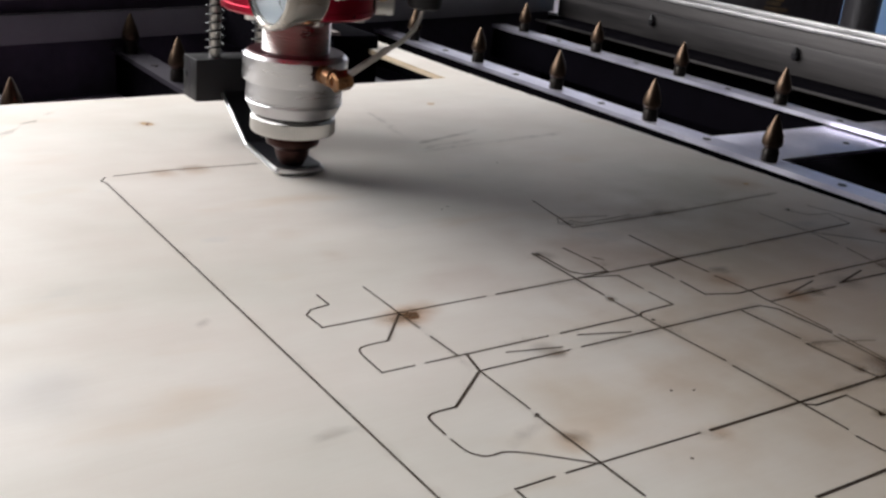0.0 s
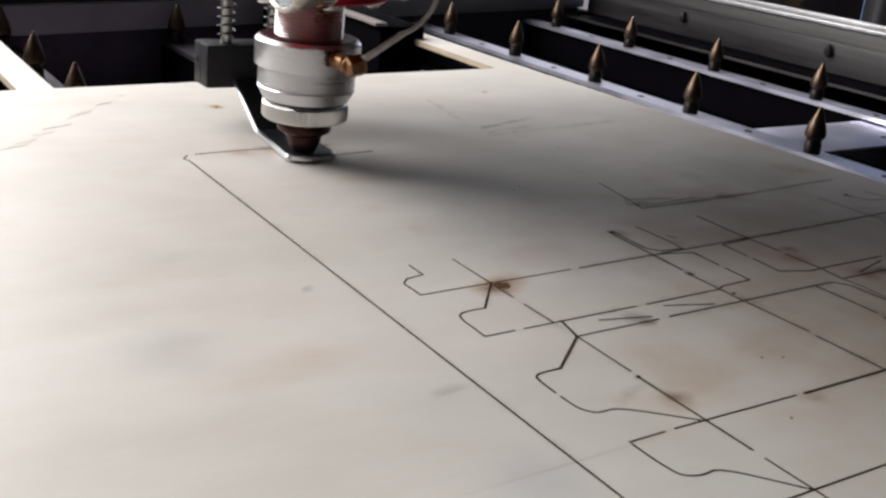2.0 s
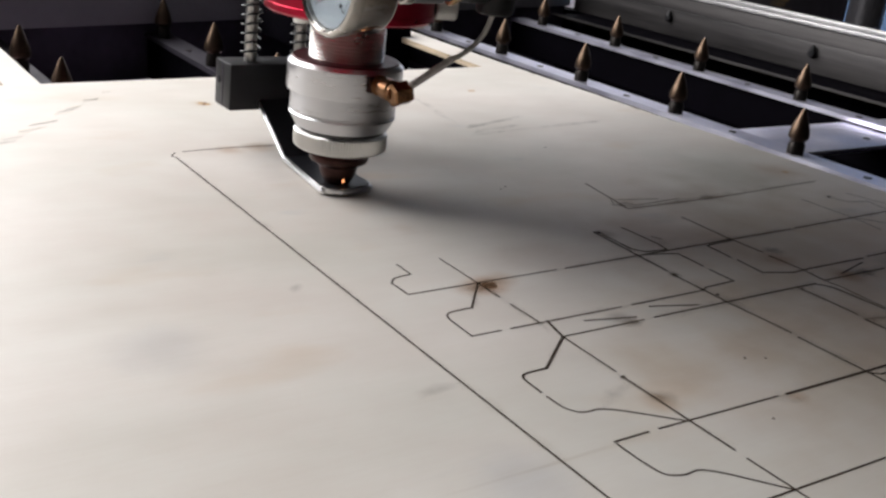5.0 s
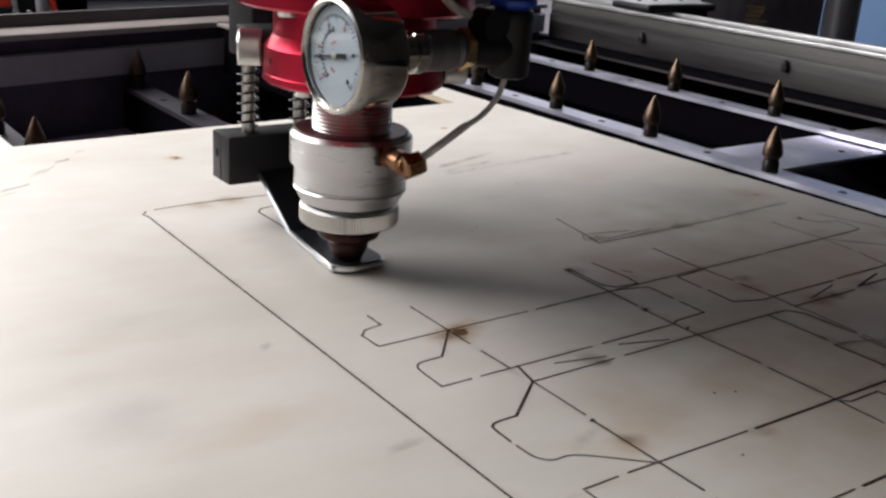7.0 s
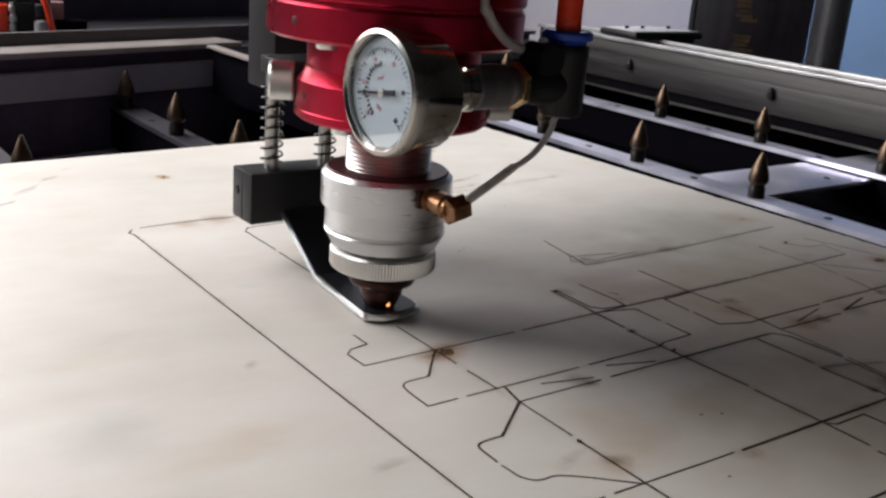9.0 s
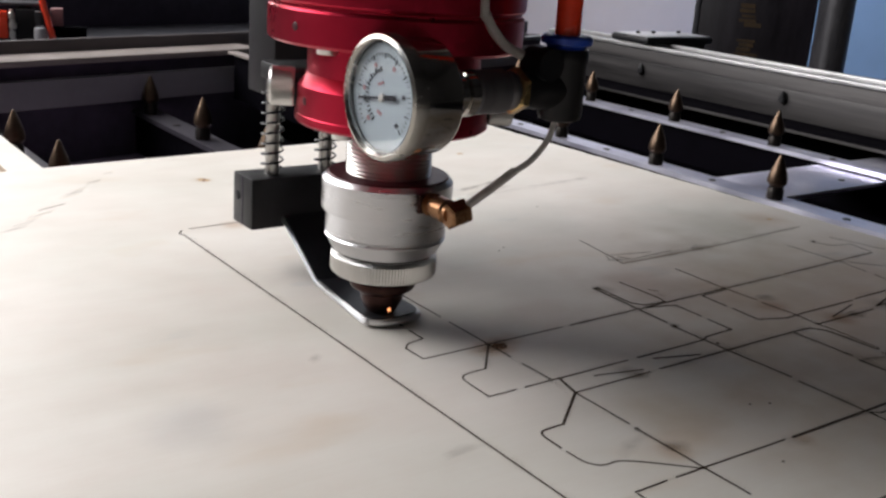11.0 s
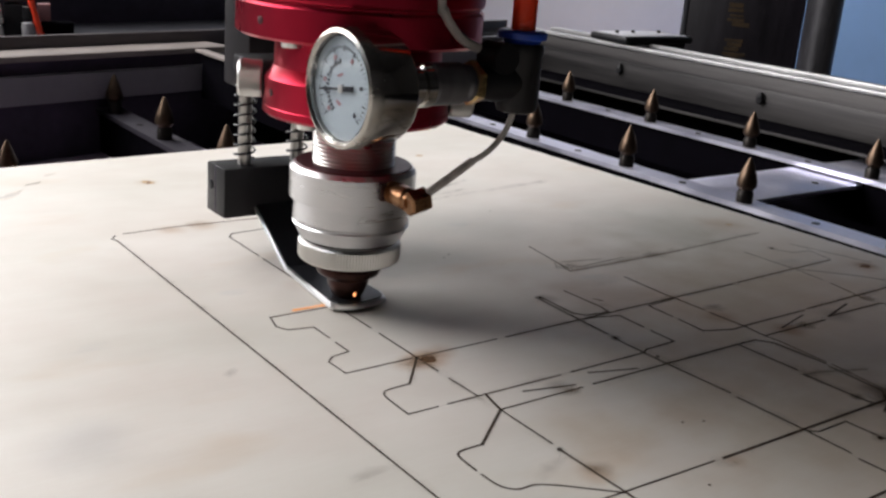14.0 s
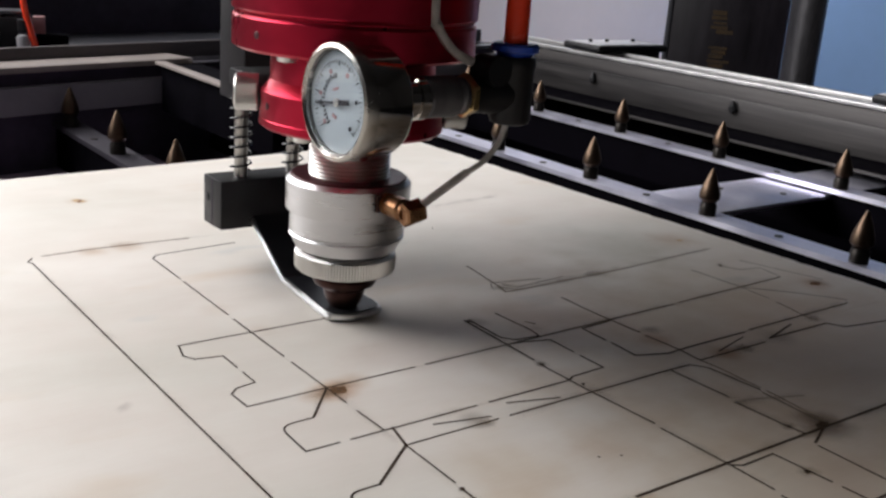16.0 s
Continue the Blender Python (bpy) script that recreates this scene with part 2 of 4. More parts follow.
M_PIPE = mat("dull_zinc", (0.17, 0.165, 0.175), 0.42, 0.6, scale=9, stretch=(4, 4, 0.5), second=(0.06, 0.056, 0.062))
M_NUT = mat("yellow_brass", (0.62, 0.44, 0.20), 0.3, 1.0, vary=0.1)
M_UPSTAND = mat("brown_grey_steel", (0.085, 0.072, 0.075), 0.5, vary=0.15, scale=20)
M_CARR = mat("carriage_paint", (0.014, 0.0125, 0.0155), 0.5, vary=0.2, scale=16, spec=0.25)
M_SPARK = mat("glowing_cut", (1.0, 0.45, 0.2), 0.5, emit=(1.0, 0.38, 0.14), strength=1.6)
M_HOT = mat("hot_char", (0.9, 0.4, 0.15), 0.6, emit=(1.0, 0.40, 0.12), strength=0.7)
# Pale lilac that puts the left pit's haze into a colour.
M_HAZETRAY = mat("haze_lilac_steel", (0.36, 0.30, 0.385), 0.6, vary=0.3, scale=14, spec=0.2)
M_CLEAR = mat("smoky_clear_plastic", (0.35, 0.34, 0.36), 0.15, vary=0.1, coat=0.5)


def glass():
    """Clear flat gauge glass."""
    m = bpy.data.materials.new("gauge_glass")
    m.use_nodes = True
    b = m.node_tree.nodes["Principled BSDF"]
    b.inputs["Base Color"].default_value = (0.97, 0.98, 0.98, 1)
    b.inputs["Roughness"].default_value, b.inputs["IOR"].default_value = 0.03, 1.45
    b.inputs["Transmission Weight"].default_value = 1.0
    return m


def soot_film():
    """A thin brown smoke stain: dense along its middle line, ragged and fading to clear at its sides."""
    m = bpy.data.materials.new("smoke_stain")
    m.use_nodes = True
    nt = m.node_tree
    b = nt.nodes["Principled BSDF"]
    b.inputs["Base Color"].default_value, b.inputs["Roughness"].default_value = (0.17, 0.115, 0.07, 1), 0.8
    b.inputs["Specular IOR Level"].default_value = 0.05
    dense = nt.nodes.new("ShaderNodeAttribute")
    dense.attribute_name = "dense"
    tc = nt.nodes.new("ShaderNodeTexCoord")
    n = nt.nodes.new("ShaderNodeTexNoise")
    n.inputs["Scale"].default_value, n.inputs["Detail"].default_value = 75, 5
    nt.links.new(tc.outputs["Object"], n.inputs["Vector"])
    mr = nt.nodes.new("ShaderNodeMapRange")
    for key, v in (("From Min", 0.36), ("From Max", 0.72), ("To Min", 0.05), ("To Max", 1.0)):
        mr.inputs[key].default_value = v
    nt.links.new(n.outputs["Fac"], mr.inputs["Value"])
    mul = nt.nodes.new("ShaderNodeMath")
    mul.operation = "MULTIPLY"
    nt.links.new(mr.outputs["Result"], mul.inputs[0])
    nt.links.new(dense.outputs["Fac"], mul.inputs[1])
    nt.links.new(mul.outputs[0], b.inputs["Alpha"])
    return m


M_GLASS = glass()
M_FILM = soot_film()


# ---- mesh helpers ----
def part(name, bm, material, parent=None, label="", smooth=35.0):
    """Links a bmesh, drawn in units, as one mesh object under a thing or part."""
    bmesh.ops.transform(bm, matrix=Matrix.Scale(K, 4), verts=bm.verts)
    me = bpy.data.meshes.new(name)
    bmesh.ops.recalc_face_normals(bm, faces=bm.faces)
    if smooth:
        for f in bm.faces:
            f.smooth = True
        for e in bm.edges:
            if len(e.link_faces) == 2 and e.calc_face_angle(0) > radians(smooth):
                e.smooth = False
    bm.to_mesh(me)
    bm.free()
    for m in material if isinstance(material, (list, tuple)) else [material]:
        me.materials.append(m)
    ob = new(name, me)
    if parent:
        ob.parent = parent
    if label:
        ob["label"] = label
    return ob


def thing(name, label, category, group="", at=(0, 0, 0), turn=0):
    ob = new(name)
    ob.empty_display_size = 0.02
    ob.matrix_basis = pose(at[0] * K, at[1] * K, at[2] * K, 0, 0, turn)
    return tagged(ob, label, category, group)


def box(x0, x1, y0, y1, z0, z1, bevel=0.0, bm=None):
    bm2 = bmesh.new()
    bmesh.ops.create_cube(bm2, size=1, matrix=Matrix.Translation(((x0 + x1) / 2, (y0 + y1) / 2, (z0 + z1) / 2)) @ Matrix.Diagonal((x1 - x0, y1 - y0, z1 - z0, 1)))
    if bevel:
        bmesh.ops.bevel(bm2, geom=bm2.edges[:], offset=bevel, segments=2, affect="EDGES", profile=0.5)
    return merge(bm, bm2)


def merge(bm, other):
    if bm is None:
        return other
    me = bpy.data.meshes.new("tmp")
    other.to_mesh(me)
    other.free()
    bm.from_mesh(me)
    bpy.data.meshes.remove(me)
    return bm


def lathe(profile, segs=64, m=None, knurl=None, bm=None, capped=True):
    """A turned piece: (radius, height) pairs from one end to the other; knurl = (from index, to index, depth)."""
    b = bmesh.new()
    rings = []
    for i, (r, z) in enumerate(profile):
        ring = []
        for k in range(segs):
            a = 2 * math.pi * k / segs
            rr = r
            if knurl and knurl[0] <= i <= knurl[1] and k % 2:
                rr -= knurl[2]
            ring.append(b.verts.new((rr * math.cos(a), rr * math.sin(a), z)))
        rings.append(ring)
    for r0, r1 in zip(rings, rings[1:]):
        for k in range(segs):
            b.faces.new((r0[k], r0[(k + 1) % segs], r1[(k + 1) % segs], r1[k]))
    if capped:
        b.faces.new(rings[0][::-1])
        b.faces.new(rings[-1])
    if m is not None:
        bmesh.ops.transform(b, matrix=m, verts=b.verts)
    return merge(bm, b)


def tube(points, r, segs=12, steps=10, bm=None):
    """A round hose through the points, on a smooth curve."""
    p = [Vector(q) for q in points]
    path = []
    for i in range(len(p) - 1):
        a, b_, c, d = p[max(i - 1, 0)], p[i], p[i + 1], p[min(i + 2, len(p) - 1)]
        n = steps if len(p) > 2 else 1
        for s in range(n):
            t = s / n
            path.append(0.5 * (2 * b_ + (c - a) * t + (2 * a - 5 * b_ + 4 * c - d) * t * t + (3 * b_ - a - 3 * c + d) * t ** 3))
    path.append(p[-1])
    b = bmesh.new()
    rings, side = [], None
    for i, q in enumerate(path):
        way = (path[min(i + 1, len(path) - 1)] - path[max(i - 1, 0)]).normalized()
        if side is None:
            side = way.orthogonal().normalized()
        side = (side - way * side.dot(way)).normalized()
        up = way.cross(side)
        rings.append([b.verts.new(q + r * (math.cos(2 * math.pi * k / segs) * side + math.sin(2 * math.pi * k / segs) * up)) for k in range(segs)])
    for r0, r1 in zip(rings, rings[1:]):
        for k in range(segs):
            b.faces.new((r0[k], r0[(k + 1) % segs], r1[(k + 1) % segs], r1[k]))
    b.faces.new(rings[0][::-1])
    b.faces.new(rings[-1])
    return merge(bm, b)


def prism(outline, z0, z1, bm=None):
    b = bmesh.new()
    low = [b.verts.new((x, y, z0)) for x, y in outline]
    top = [b.verts.new((x, y, z1)) for x, y in outline]
    b.faces.new(top)
    b.faces.new(low[::-1])
    for i in range(len(outline)):
        j = (i + 1) % len(outline)
        b.faces.new((low[i], low[j], top[j], top[i]))
    b.normal_update()
    bmesh.ops.triangulate(b, faces=[f for f in b.faces if len(f.verts) > 4])
    return merge(bm, b)


def along_x(x, y, z):
    """Turns a piece drawn along z so that it lies along x, from a point."""
    return Matrix.Translation((x, y, z)) @ Matrix.Rotation(radians(90), 4, "Y")


# ---- the bed: pit, rails, ledges ----
def structure(name, bm, material, label, category):
    return tagged(part(name, bm, material, None, "", 35), label, category, kind="structure")


# Floor, inner wall and bar webs share the near-black that holds the pit's shade.
structure("bed_floor", box(-0.6, 0.62, -0.8, 0.6, -0.16, -0.15), M_SHADEBLACK, "black floor under the support bars, shade put into its colour", "floor")
# Added sheet, raised and pale to give the left of the pit its haze.
structure("pit_haze_tray", prism([(-0.6, -0.8), (0.19, -0.8), (0.19, 0.388), (-0.6, 0.175)], -0.070, -0.0595), M_HAZETRAY, "added pale sheet under the bars, haze put into its colour", "tray")
structure("bed_wall", box(0.600, 0.615, -0.8, 0.56, -0.15, -0.026), M_SHADEBLACK, "black inner wall of the bed", "wall")

rail = thing("side_rail", "brushed aluminium side rail beside the bed", "rail")
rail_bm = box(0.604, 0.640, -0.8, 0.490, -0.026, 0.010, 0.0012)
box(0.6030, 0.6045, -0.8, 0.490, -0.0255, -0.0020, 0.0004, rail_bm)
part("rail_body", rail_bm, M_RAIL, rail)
part("top_lip", box(0.602, 0.609, -0.8, 0.492, 0.010, 0.0135, 0.0006), M_RAILTOP, rail, "bright top lip")
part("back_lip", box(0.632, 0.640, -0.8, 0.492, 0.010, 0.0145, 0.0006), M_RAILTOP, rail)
for y in (0.357, 0.197, 0.037, -0.123):
    sq = lathe([(0.0030, 0), (0.0036, 0.0004), (0.0036, 0.0022), (0.0026, 0.0030)], 12, along_x(0.6022, y, -0.0100) @ Matrix.Rotation(radians(180), 4, "X"))
    lathe([(0.0034, -0.0082), (0.0026, -0.0060), (0.0010, -0.0034)], 8, Matrix.Translation((0.6008, y, 0.0)), None, sq)
    part("screw", sq, M_BLACK, rail, "black screw head with a pointed tab")
part("foot_flange", box(0.560, 0.600, -0.8, 0.47, -0.0275, -0.0262, 0.0003), M_SHADEBLACK, rail)
part("flange_edge", box(0.5585, 0.5598, -0.8, 0.47, -0.0275, -0.0255), M_RAIL, rail, "thin worn flange edge")


def rail_plate(y):
    t = thing("rail_plate", "small black clamp plate with a pale top on the side rail", "plate", "clamp plates on the rail")
    body = box(0.600, 0.694, y - 0.024, y + 0.024, 0.0146, 0.0212, 0.0022)
    box(0.650, 0.690, y - 0.018, y + 0.018, 0.0060, 0.0150, 0.0008, body)
    part("plate_body", body, M_BLACK, t)
    part("plate_top", box(0.603, 0.691, y - 0.021, y + 0.021, 0.0212, 0.0218, 0.0003), M_PLATE, t, "plate top, its white reflection put into the colour")
    for x in (0.618, 0.640, 0.676):
        part("bolt", lathe([(0.0020, 0.0218), (0.0020, 0.0236), (0.0013, 0.0242)], 10, Matrix.Translation((x, y + 0.006, 0))), M_PINBASE, t)
    return t


rail_plate(0.376)
rail_plate(0.055)

# the rear rail stands at a slant to the bed
REAR = Matrix.Translation((0.193, 0.379, 0)) @ Matrix.Rotation(math.atan2(0.111, 0.412), 4, "Z")


def rear(bm):
    bmesh.ops.transform(bm, matrix=REAR, verts=bm.verts)
    return bm


rr = thing("rear_rail", "beige painted rear rail over a dark recess", "rail")
part("ledge", rear(box(-0.75, 0.030, 0.0, 0.030, 0.006, 0.010, 0.0008)), M_LEDGE, rr, "pale ledge")
part("ledge_end", rear(box(0.0305, 0.425, 0.004, 0.030, 0.002, 0.006, 0.0008)), M_BARDARK, rr, "dark ledge end")
part("upstand", rear(box(-0.75, 0.425, 0.030, 0.034, 0.006, 0.018, 0.0006)), M_UPSTAND, rr)
part("recess_wall", rear(box(-0.75, 0.425, 0.012, 0.020, -0.004, 0.006)), M_PIT, rr)
# This face catches light; its brightness is put into the grey.
part("grey_band", rear(box(-0.75, 0.425, 0.006, 0.012, -0.022, -0.004, 0.0005)), M_GREY, rr, "grey band, caught light put into its colour")
part("lower_wall", rear(box(-0.75, 0.425, 0.012, 0.020, -0.150, -0.022)), M_PIT, rr)

duct = thing("cable_tray", "dark cable tray with a pale rim running from the rear rail", "tray")
part("tray_body", box(0.192, 0.222, 0.205, 0.372, -0.025, 0.0075, 0.0008), M_SHADEBLACK, duct)
part("tray_rim", box(0.188, 0.196, 0.205, 0.374, 0.0077, 0.0097, 0.0004), M_LEDGE, duct, "pale rim")


# ---- support bars and pins ----
BARS = (("a", 0.0095, (0.088, 0.171, 0.252, 0.333)), ("b", 0.1225, (0.010, 0.094, 0.179, 0.266, 0.353)), ("c", 0.243, (-0.07, 0.02, 0.11)),
        ("d", 0.363, (-0.159, -0.068, 0.024, 0.115, 0.204, 0.295, 0.384)), ("e", 0.505, (-0.063, 0.033, 0.130, 0.226, 0.322, 0.420)))
BAR_Z = -0.0290


def support_pin(x, y):
    t = thing("support_pin", "pointed bronze support pin on a steel bar", "pin", "support pins", (x, y, 0))
    part("base", lathe([(0.0046, BAR_Z), (0.0046, BAR_Z + 0.0055), (0.0040, BAR_Z + 0.0065), (0.0040, BAR_Z + 0.0075)], 20), M_PINBASE, t, "dark pin base")
    part("tip", lathe([(0.0040, BAR_Z + 0.0076), (0.0056, BAR_Z + 0.0095), (0.0056, BAR_Z + 0.0120), (0.0046, BAR_Z + 0.0160), (0.0012, -0.0044), (0.0007, -0.0034)], 12), M_PIN, t)
    return t


first_pin = None
for _, bx, ys in BARS:
    far = 0.395 if bx < 0.3 else 0.46
    bar = thing("support_bar", "polished dark steel support bar over the pit", "bar", "support bars", (bx, 0, 0))
    top = box(-0.0065, 0.0105, -0.7, far, BAR_Z - 0.0030, BAR_Z)
    # Right bars take the painted sheen colour, left bars the darker copy.
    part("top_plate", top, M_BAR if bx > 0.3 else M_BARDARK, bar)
    part("web", box(-0.0040, 0.0080, -0.7, far, BAR_Z - 0.030, BAR_Z - 0.0031), M_SHADEBLACK, bar)
    for a, b_ in zip(ys, ys[1:]):
        y = (a + b_) / 2
        part("screw", lathe([(0.0024, BAR_Z + 0.0001), (0.0022, BAR_Z + 0.0005), (0.0012, BAR_Z + 0.0006)], 10, Matrix.Translation((0.001, y, 0))), M_PINBASE, bar)
    for y in ys:
        if first_pin is None:
            first_pin = support_pin(bx, y)
        else:
            copy_thing(first_pin, pose(bx * K, y * K, 0))

cross = thing("cross_plate", "scuffed steel cross plate between the bars, sheen put into its colour", "plate")
part("plate", box(0.380, 0.598, 0.036, 0.088, BAR_Z - 0.0075, BAR_Z - 0.0045, 0.0005), M_BAR, cross)
for x, y in ((0.40, 0.05), (0.44, 0.076), (0.47, 0.05), (0.55, 0.06)):
    part("screw", lathe([(0.0022, BAR_Z - 0.0044), (0.0020, BAR_Z - 0.0039)], 10, Matrix.Translation((x, y, 0))), M_PINBASE, cross)

# ---- plywood sheet ----
sheet = thing("plywood_sheet", "pale plywood sheet with laser-cut outlines lying on the pins", "plywood")
rough = random.Random(9)
splintered = []
for (x0, y0), (x1, y1) in (((0.258, -0.75), (0.2450, -0.13)), ((0.2450, -0.13), (0.2355, 0.131))):
    n = 90
    splintered += [(x0 + (x1 - x0) * i / n + rough.uniform(-0.0005, 0.0004) - (0.0012 if rough.random() < 0.06 else 0), y0 + (y1 - y0) * i / n) for i in range(n)]
outline = [(-0.55, -0.75)] + splintered + [(0.2355, 0.131), (0.2345, 0.375), (0.2165, 0.375), (0.2150, 0.1225), (-0.0160, 0.1045), (-0.0155, 0.375), (-0.0290, 0.375), (-0.0300, 0.1035), (-0.55, 0.070)]
sb = prism(outline, -0.0030, 0.0)
for f in sb.faces:
    f.material_index = 0 if abs(f.normal.z) > 0.5 else 1
part("board", sb, [M_WOOD, M_PLYEDGE], sheet, smooth=0)


def rounded(pts):
    """The same line with its bends cut off twice; the ends stay."""
    for _ in range(2):
        out = [pts[0]]
        for (x0, y0), (x1, y1) in zip(pts, pts[1:]):
            out += [(0.8 * x0 + 0.2 * x1, 0.8 * y0 + 0.2 * y1), (0.2 * x0 + 0.8 * x1, 0.2 * y0 + 0.8 * y1)]
        pts = out + [pts[-1]]
    return pts


def cut(pts, w=0.00045, m=M_CHAR, name="cut_line"):
    """A burnt line in the sheet through the points, one strip with mitred bends."""
    w = w * (1.2 if pts[0][0] > 0.06 and m == M_CHAR else 1.0)
    p = [Vector(q) for q in pts]
    p[0], p[-1] = p[0] - (p[1] - p[0]).normalized() * w / 2, p[-1] + (p[-1] - p[-2]).normalized() * w / 2
    bm = bmesh.new()
    rows = []
    for k, q in enumerate(p):
        ways = [(b_ - a).normalized() for a, b_ in zip(p[max(k - 1, 0):k + 1], p[max(k - 1, 0) + 1:k + 2])]
        way = sum(ways, Vector((0, 0))).normalized()
        n = Vector((-way.y, way.x)) * w * 0.48 / max(0.5, way.dot(ways[0]))
        rows.append([bm.verts.new((*c, z)) for c, z in ((q - n, -0.0006), (q + n, -0.0006), (q + n, 0.00008), (q - n, 0.00008))])
    for r0, r1 in zip(rows, rows[1:]):
        for k in range(4):
            bm.faces.new((r0[k], r0[(k + 1) % 4], r1[(k + 1) % 4], r1[k]))
    bm.faces.new(rows[0][::-1])
    bm.faces.new(rows[-1])
    return part(name, bm, m, sheet, smooth=0)


cut([(0, -0.72), (0, -0.0030), (-0.0010, -0.0010), (0.0012, 0.0022)], 0.00050)
cut([(0.0045, 0.0032), (0.0222, 0.0046), (0.0400, 0.0042), (0.0540, 0.0038)], 0.00050, M_CHARL)
# first notch and the crossbars of the parts
cut([(0.021, -0.1065), (0.021, -0.113), (0.0155, -0.1140), (0.0132, -0.1165), (0.0135, -0.1240), (0.061, -0.1235)])
cut([(0.0645, -0.1235), (0.163, -0.1215)])
cut([(0.166, -0.1212), (0.221, -0.1195)])
cut([(0.0345, -0.1065), (0.0345, -0.133)])
cut([(0.0345, -0.138), (0.0347, -0.149)])
cut([(0.0345, -0.1240), (0.0240, -0.1360)], 0.00060)
cut(rounded([(0.0240, -0.1360), (0.0170, -0.1362), (0.0150, -0.1384), (0.0148, -0.1490)]))
cut([(0.0148, -0.1490), (0.0230, -0.1490)])
cut([(0.0260, -0.1490), (0.0610, -0.1490)])
cut([(0.0650, -0.1490), (0.0916, -0.1488), (0.0939, -0.1475), (0.1056, -0.1470), (0.1056, -0.1384)])
cut([(0.1057, -0.1354), (0.1059, -0.1257), (0.0980, -0.1236), (0.0924, -0.1228)], 0.00045)
cut([(0.0370, -0.1490), (0.0350, -0.1570), (0.0210, -0.1680)], 0.00070)
cut(rounded([(0.0210, -0.1680), (0.0150, -0.1680), (0.0132, -0.1694), (0.0130, -0.1760)]), 0.00055)
cut(rounded([(0.0130, -0.1780), (0.0132, -0.1832), (0.0155, -0.1862), (0.0210, -0.1860), (0.0340, -0.1975)]))
cut([(0.0350, -0.157), (0.0347, -0.175)])
cut([(0.0344, -0.178), (0.0342, -0.2090)], 0.00055)
cut([(0.0350, -0.157), (0.061, -0.157)])
cut([(0.0650, -0.1569), (0.1211, -0.1568), (0.1286, -0.1571), (0.1317, -0.1610), (0.1325, -0.1770)])
cut([(0.0463, -0.1520), (0.0603, -0.1551)], 0.00045)
cut([(0.0686, -0.1514), (0.0821, -0.1554)], 0.00045)
for dy in (0.0, -0.0262):
    cut([(0.0140, -0.1970 + dy), (0.0230, -0.1970 + dy)])
    cut([(0.0260, -0.1970 + dy), (0.061, -0.1978 + dy)])
    cut([(0.0640, -0.1980 + dy), (0.155, -0.1990 + dy), (0.20, -0.2000 + dy)], 0.00065)
cut(rounded([(0.0139, -0.1978), (0.0139, -0.2040), (0.0146, -0.2095), (0.0180, -0.2112), (0.0232, -0.2108), (0.0340, -0.2235)]))
cut([(0.0341, -0.2124), (0.0340, -0.2600)])
cut([(0.0930, -0.1031), (0.0924, -0.1228), (0.0920, -0.1345)], 0.00055)
cut([(0.0945, -0.1034), (0.0942, -0.1181), (0.0970, -0.1213), (0.1050, -0.1221)], 0.00050)
cut([(0.0915, -0.1377), (0.0917, -0.1569), (0.0926, -0.1766)])
cut([(0.0921, -0.1795), (0.0923, -0.1991), (0.0920, -0.2107)])
cut([(0.0912, -0.2135), (0.0916, -0.2240), (0.0918, -0.2600)])
cut([(0.1052, -0.1026), (0.1059, -0.1176), (0.1050, -0.1221)], 0.00045)
cut([(0.1088, -0.1119), (0.1103, -0.1143)], 0.00040, M_CHARL)
cut([(0.1255, -0.0626), (0.1220, -0.0837), (0.1205, -0.0890)], 0.00050, M_CHARL)
cut([(0.1205, -0.0890), (0.1614, -0.0886), (0.1800, -0.0877)], 0.00065, M_FAINT)
cut([(0.1800, -0.0877), (0.2087, -0.0856), (0.2250, -0.0848)], 0.00055, M_FAINT)
cut([(0.1245, -0.0828), (0.1273, -0.0869), (0.1487, -0.0852)], 0.00045, M_FAINT)
cut([(0.1337, -0.1010), (0.1333, -0.1182), (0.1341, -0.1335)], 0.00045)
cut([(0.1338, -0.1366), (0.1345, -0.1483), (0.1338, -0.1562)], 0.00045)
cut([(0.1332, -0.1221), (0.1325, -0.1229), (0.1206, -0.1236), (0.1202, -0.1332)], 0.00045)
cut([(0.1204, -0.1359), (0.1198, -0.1454), (0.1294, -0.1487), (0.1381, -0.1483), (0.1636, -0.1483)], 0.00050)
cut([(0.1667, -0.1478), (0.2190, -0.1474)])
cut([(0.1444, -0.1545), (0.1596, -0.1508)])
cut([(0.1345, -0.1563), (0.1625, -0.1565)])
cut([(0.1827, -0.1510), (0.1667, -0.1552)], 0.00060)
cut([(0.1667, -0.1552), (0.1947, -0.1556), (0.1973, -0.1604), (0.2300, -0.1660)], 0.00050)
cut([(0.1338, -0.1562), (0.1343, -0.1615), (0.1336, -0.1763)], 0.00040, M_CHARL)
cut([(0.1317, -0.1787), (0.1305, -0.1971)], 0.00050, M_CHARL)
cut([(0.1336, -0.1785), (0.1318, -0.1960)], 0.00040, M_CHARL)
cut([(0.1209, -0.1576), (0.1212, -0.1759)], 0.00045)
cut([(0.1202, -0.1789), (0.1207, -0.1942), (0.1213, -0.1983)], 0.00050)
cut([(0.1202, -0.1789), (0.1250, -0.1795), (0.1400, -0.1850)], 0.00035, M_FAINT)
cut([(0.1271, -0.1992), (0.1195, -0.2024)], 0.00060)
cut([(0.1185, -0.2040), (0.1170, -0.2600)])
cut([(0.0923, -0.1991), (0.0947, -0.2008), (0.1054, -0.2008), (0.1061, -0.2153)])
cut([(0.1063, -0.2180), (0.1080, -0.2600)])
